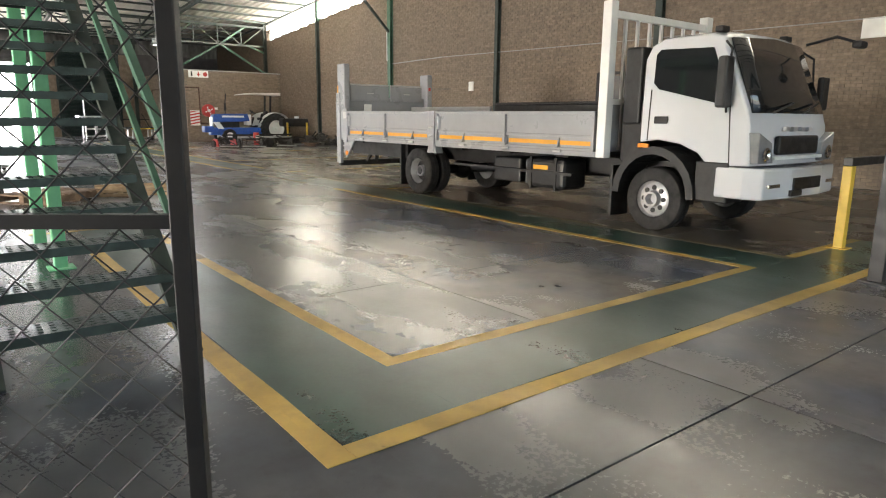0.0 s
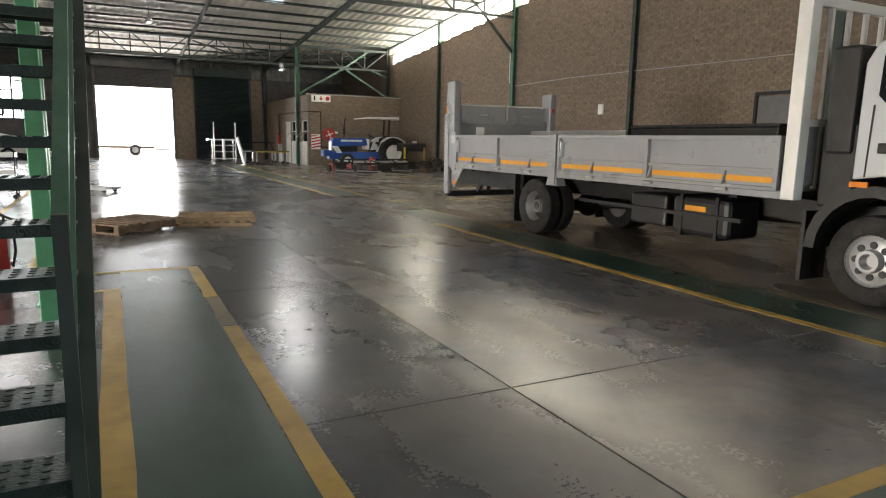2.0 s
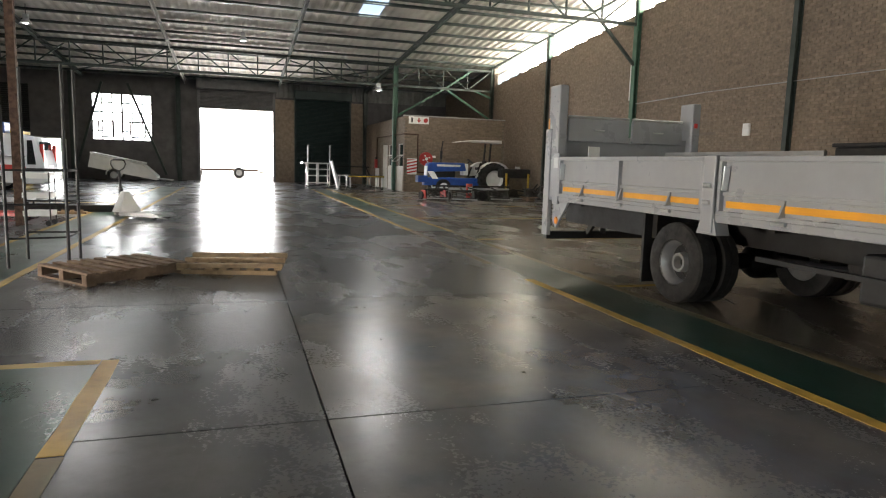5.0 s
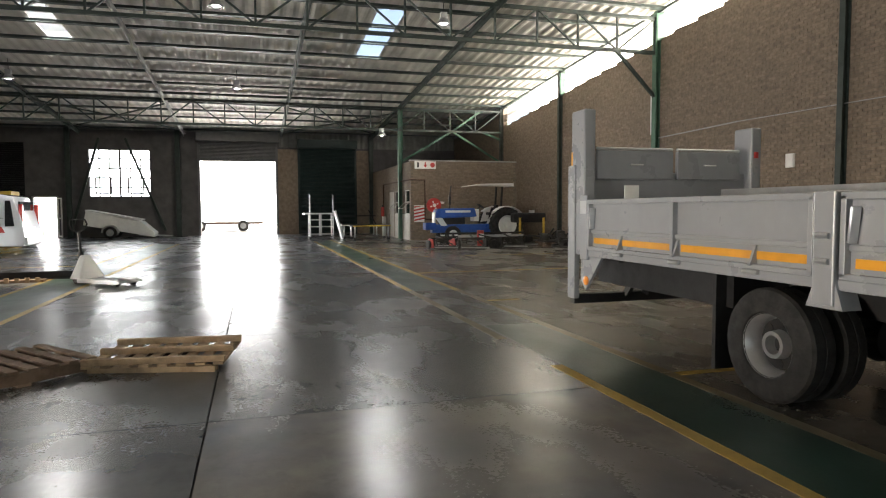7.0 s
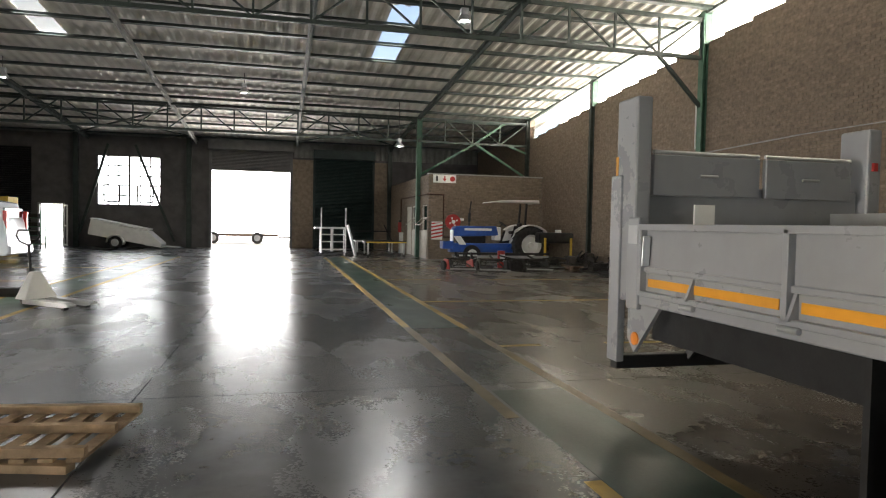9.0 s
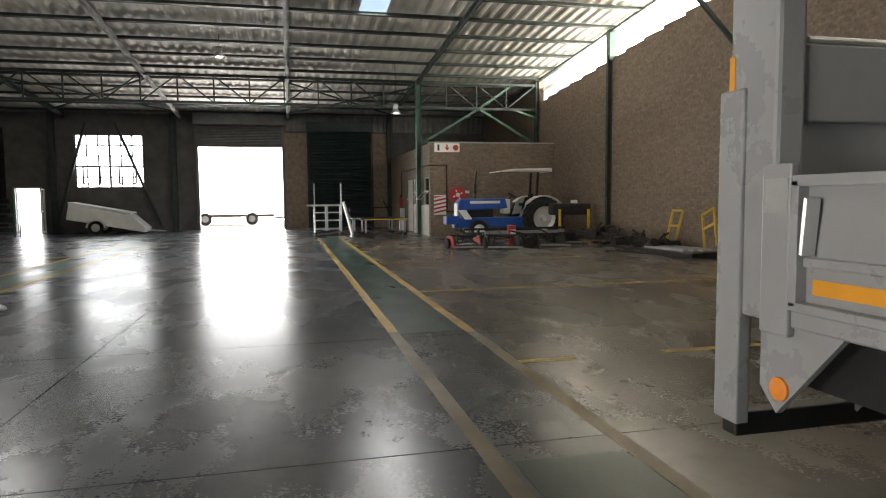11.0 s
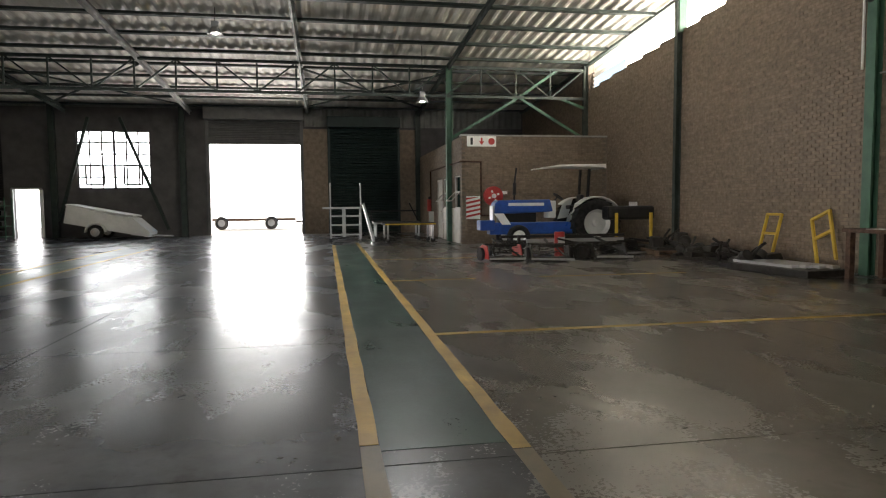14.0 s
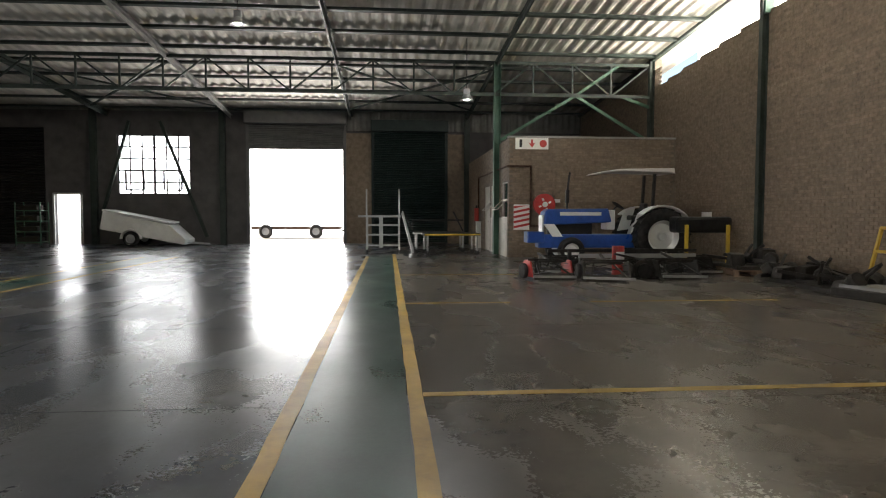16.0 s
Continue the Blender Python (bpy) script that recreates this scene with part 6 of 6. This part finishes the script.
ladder(pose(15.72, 26.5, 0.06, 0, 14, 0) @ pose(0, 0, 0, 0, 0, 90), 2, "yellow steel ladder frame leaning against the wall")
ladder(pose(15.72, 24.7, 0.16, 0, 14, 0) @ pose(0, 0, 0, 0, 0, 90) @ pose(0, 0, 0, 0, 26, 0), 2, "yellow steel ladder frame leaning askew")
ps = pallet(pose(15.1, 29.4, 0, 0, 0, 80), M_WOODD, "dark pallet loaded with greasy steel parts", 7)
rnd = random.Random(5)


def scrap(m, label, n, spread, seed):
    g = thing("scrap_heap", label, "scrap", m, "scrap along the wall")
    r = random.Random(seed)
    part("bed_plate", bm_box(-spread[0], spread[0], -spread[1], spread[1], 0, 0.08), M_GREASE, g, bevel=0.01)
    for i in range(n):
        x, y = r.uniform(-1, 1) * spread[0] * 0.8, r.uniform(-1, 1) * spread[1] * 0.8
        kind = i % 4
        bm = bm_new()
        if kind == 0:
            a = r.uniform(0, 3.1)
            L = r.uniform(0.3, 0.7)
            beam(bm, (x - L * math.cos(a), y - L * math.sin(a), 0.12), (x + L * math.cos(a), y + L * math.sin(a), r.uniform(0.14, 0.4)), 0.06, 0.09)
            part("steel_bar", bm, M_GREASE, g)
        elif kind == 1:
            lathe(bm, [(0.03, -0.1), (0.13, -0.09), (0.15, 0), (0.13, 0.09), (0.03, 0.1)], pose(x, y, 0.22, r.uniform(20, 90), 0, r.uniform(0, 180)), 16)
            part("drum", bm, M_GREASE, g)
        elif kind == 2:
            h = r.uniform(0.15, 0.4)
            prism(bm, [(x - 0.2, 0.08), (x + 0.22, 0.08), (x + 0.12, 0.08 + h), (x - 0.14, 0.05 + h)], 'y', y - 0.12, y + 0.15)
            part("casting", bm, M_GREASE, g, bevel=0.02)
        else:
            a = r.uniform(0, 6.2)
            p0 = Vector((x, y, 0.08))
            pipe(bm, [p0, p0 + Vector((0.15 * math.cos(a), 0.15 * math.sin(a), 0.25)), p0 + Vector((0.4 * math.cos(a), 0.4 * math.sin(a), 0.42))], 0.03)
            part("bent_arm", bm, M_GREASE, g)
    return g


scrap(pose(15.1, 29.4, 0.138, 0, 0, 80), "greasy castings piled on the pallet", 9, (0.5, 0.42), 3)
scrap(pose(15.2, 27.6, 0, 0, 0, 10), "heap of black steel frames by the wall", 14, (0.5, 0.8), 8)
scrap(pose(15.1, 26.2, 0, 0, 0, -5), "heap of greasy black machine frames", 12, (0.6, 0.7), 11)
al = thing("aluminium_planks", "pale aluminium planks lying on black frames", "planks", pose(15.0, 25.0, 0, 0, 0, 96))
part("frame", bm_box(-1.1, 0.9, -0.45, 0.5, 0, 0.13), M_GREASE, al, bevel=0.02)
for i in range(4):
    part("plank", bm_box(-0.9 + 0.1 * i, 0.6 + 0.1 * i, -0.42 + i * 0.2, -0.26 + i * 0.2, 0.13, 0.18), M_ALU, al)


# ---- lamps ----
def high_bay(m, drop, label):
    g = thing("high_bay_lamp", label, "lamp", m, "high-bay lamps")
    part("stem", rods([((0, 0, 0.3), (0, 0, 0.3 + drop))], 0.012), M_BLACKST, g)
    part("gear_box", bm_box(-0.09, 0.09, -0.09, 0.09, 0.18, 0.34), M_ALU, g, bevel=0.01)
    part("shade", lathed([(0.05, 0.2), (0.09, 0.19), (0.2, 0.02), (0.21, 0.0), (0.19, 0.01), (0.07, 0.16)], (0, 0, 0), 'z', 24), M_ALU, g, "spun metal shade", smooth=True)
    part("bulb", lathed([(0.02, 0.14), (0.08, 0.08), (0.09, 0.03), (0.04, 0.0)], (0, 0, 0), 'z', 16), M_LAMP, g, "lit lamp")
    return g


for x, y in ((-4.0, 32.9), (3.6, 32.9), (3.3, 24.6), (9.4, 24.6), (-4.3, 24.6)):
    high_bay(pose(x, y, roof_z(y) - 0.78), 0.42, "round metal high-bay lamp under the roof")
high_bay(pose(9.7, 35.6, 4.72), 1.55, "round metal high-bay lamp on a long stem")

# ---- outside the door ----
ft = thing("flatbed_trailer", "flatbed trailer standing in the bright yard", "trailer", pose(2.4, 53.0, 0))
part("deck", bm_box(-3.2, 2.3, -1.0, 1.0, 0.48, 0.62), M_RUST, ft)
part("drawbar", beams([((2.3, 0, 0.4), (3.6, 0, 0.4))], 0.1), M_RUST, ft)
for x in (-1.7, 1.0):
    w = part("wheel", lathed([(0.05, 0.05), (0.2, 0.04), (0.22, 0.1), (0.22, -0.1)], (x, -1.05, 0.38), '-y', 20), M_RIM, ft)
    part("tyre", lathed([(0.2, 0.1), (0.3, 0.12), (0.37, 0.08), (0.38, 0), (0.37, -0.08), (0.2, -0.1)], (x, -1.05, 0.38), '-y', 24), M_TYRE, w)

# ---- bricks ----
BL, BH, BW = 0.222, 0.073, 0.012


def brick_mesh(name):
    bm = bm_new()
    v = box(bm, -0.10, 0.0, -BL / 2 + 0.005, BL / 2 - 0.005, -BH / 2 + 0.005, BH / 2 - 0.005)
    for q in v:
        if q.co.x < -0.05:
            q.co.x = -0.012
            q.co.y *= 0.985
            q.co.z *= 0.96
    me = bpy.data.meshes.new(name)
    bmesh.ops.recalc_face_normals(bm, faces=bm.faces)
    bm.to_mesh(me)
    bm.free()
    me.materials.append(M_BRICK)
    return me


def brick_sheet(name, spots, axis, parent):
    """Many bricks joined into one mesh; spots are (u, z) centres along the wall."""
    r = np.random.RandomState(4)
    u, z = np.array(spots).T
    n = len(u)
    hu, hz = BL / 2 - 0.005, BH / 2 - 0.005
    d = r.uniform(0.008, 0.014, n)
    co = np.zeros((n, 8, 3))
    for i, (su, sz, f) in enumerate(((-1, -1, 0), (1, -1, 0), (1, 1, 0), (-1, 1, 0), (-1, -1, 1), (1, -1, 1), (1, 1, 1), (-1, 1, 1))):
        k_ = 0.985 if f else 1.0
        uu, zz = u + su * hu * k_, z + sz * hz * k_
        dd_ = -d * f
        co[:, i] = np.stack([dd_, uu, zz], 1) if axis == 'x' else np.stack([uu, dd_, zz], 1)
    fs = np.array([(4, 5, 6, 7), (0, 1, 5, 4), (1, 2, 6, 5), (2, 3, 7, 6), (3, 0, 4, 7)])
    if axis == 'x':
        fs = fs[:, ::-1]
    faces_ = (np.arange(n)[:, None, None] * 8 + fs[None]).reshape(-1, 4)
    me = bpy.data.meshes.new(name)
    me.from_pydata(co.reshape(-1, 3).tolist(), [], faces_.tolist())
    me.materials.append(M_BRICK)
    ob = new(name, me)
    ob.parent = parent
    ob["kind"] = "stuff"
    return ob


bmesh_brick = brick_mesh("brick")
spots, near = [], []
row = 0
z = BH / 2
while z < 8.2:
    y = 3.0 + (0.5 * BL if row % 2 else 0)
    while y < 45.1:
        if z + BH / 2 < min(wall_top(y + 0.5), roof_z(y) - 0.4):
            if 20.0 < y < 23.4 and 0.95 < z < 2.45:
                near.append((y, z))
            else:
                spots.append((y, z))
        y += BL
    z += BH
    row += 1
ob = brick_sheet("bricks", spots, 'x', wall_right)
ob.location = (XR + 0.012, 0, 0)
for y, z in near[:300]:
    piece("brick", bmesh_brick, wall_right, (XR + 0.012, y, z))
spots2, spots3 = [], []
row, z = 0, BH / 2
while z < OZ - 0.05:
    x = OX + BL / 2 + (0.5 * BL if row % 2 else 0)
    while x < XR - 0.1:
        spots2.append((x, z))
        x += BL
    y = OY + BL / 2 + (0.5 * BL if row % 2 else 0)
    while y < YF - 0.1:
        hole = (35.5 < y < 36.6 and z < 2.35) or (36.5 <= y < 38.8 and z < 1.25) or (37.5 < y < 38.8 and z < 2.35) or (38.9 < y < 40.2 and z < 2.4)
        if not hole:
            spots3.append((y, z))
        y += BL
    z += BH
    row += 1
ob = brick_sheet("bricks", spots2, 'y', office)
ob.location = (0, OY + 0.012, 0)
ob = brick_sheet("bricks", spots3, 'x', office)
ob.location = (OX + 0.012, 0, 0)
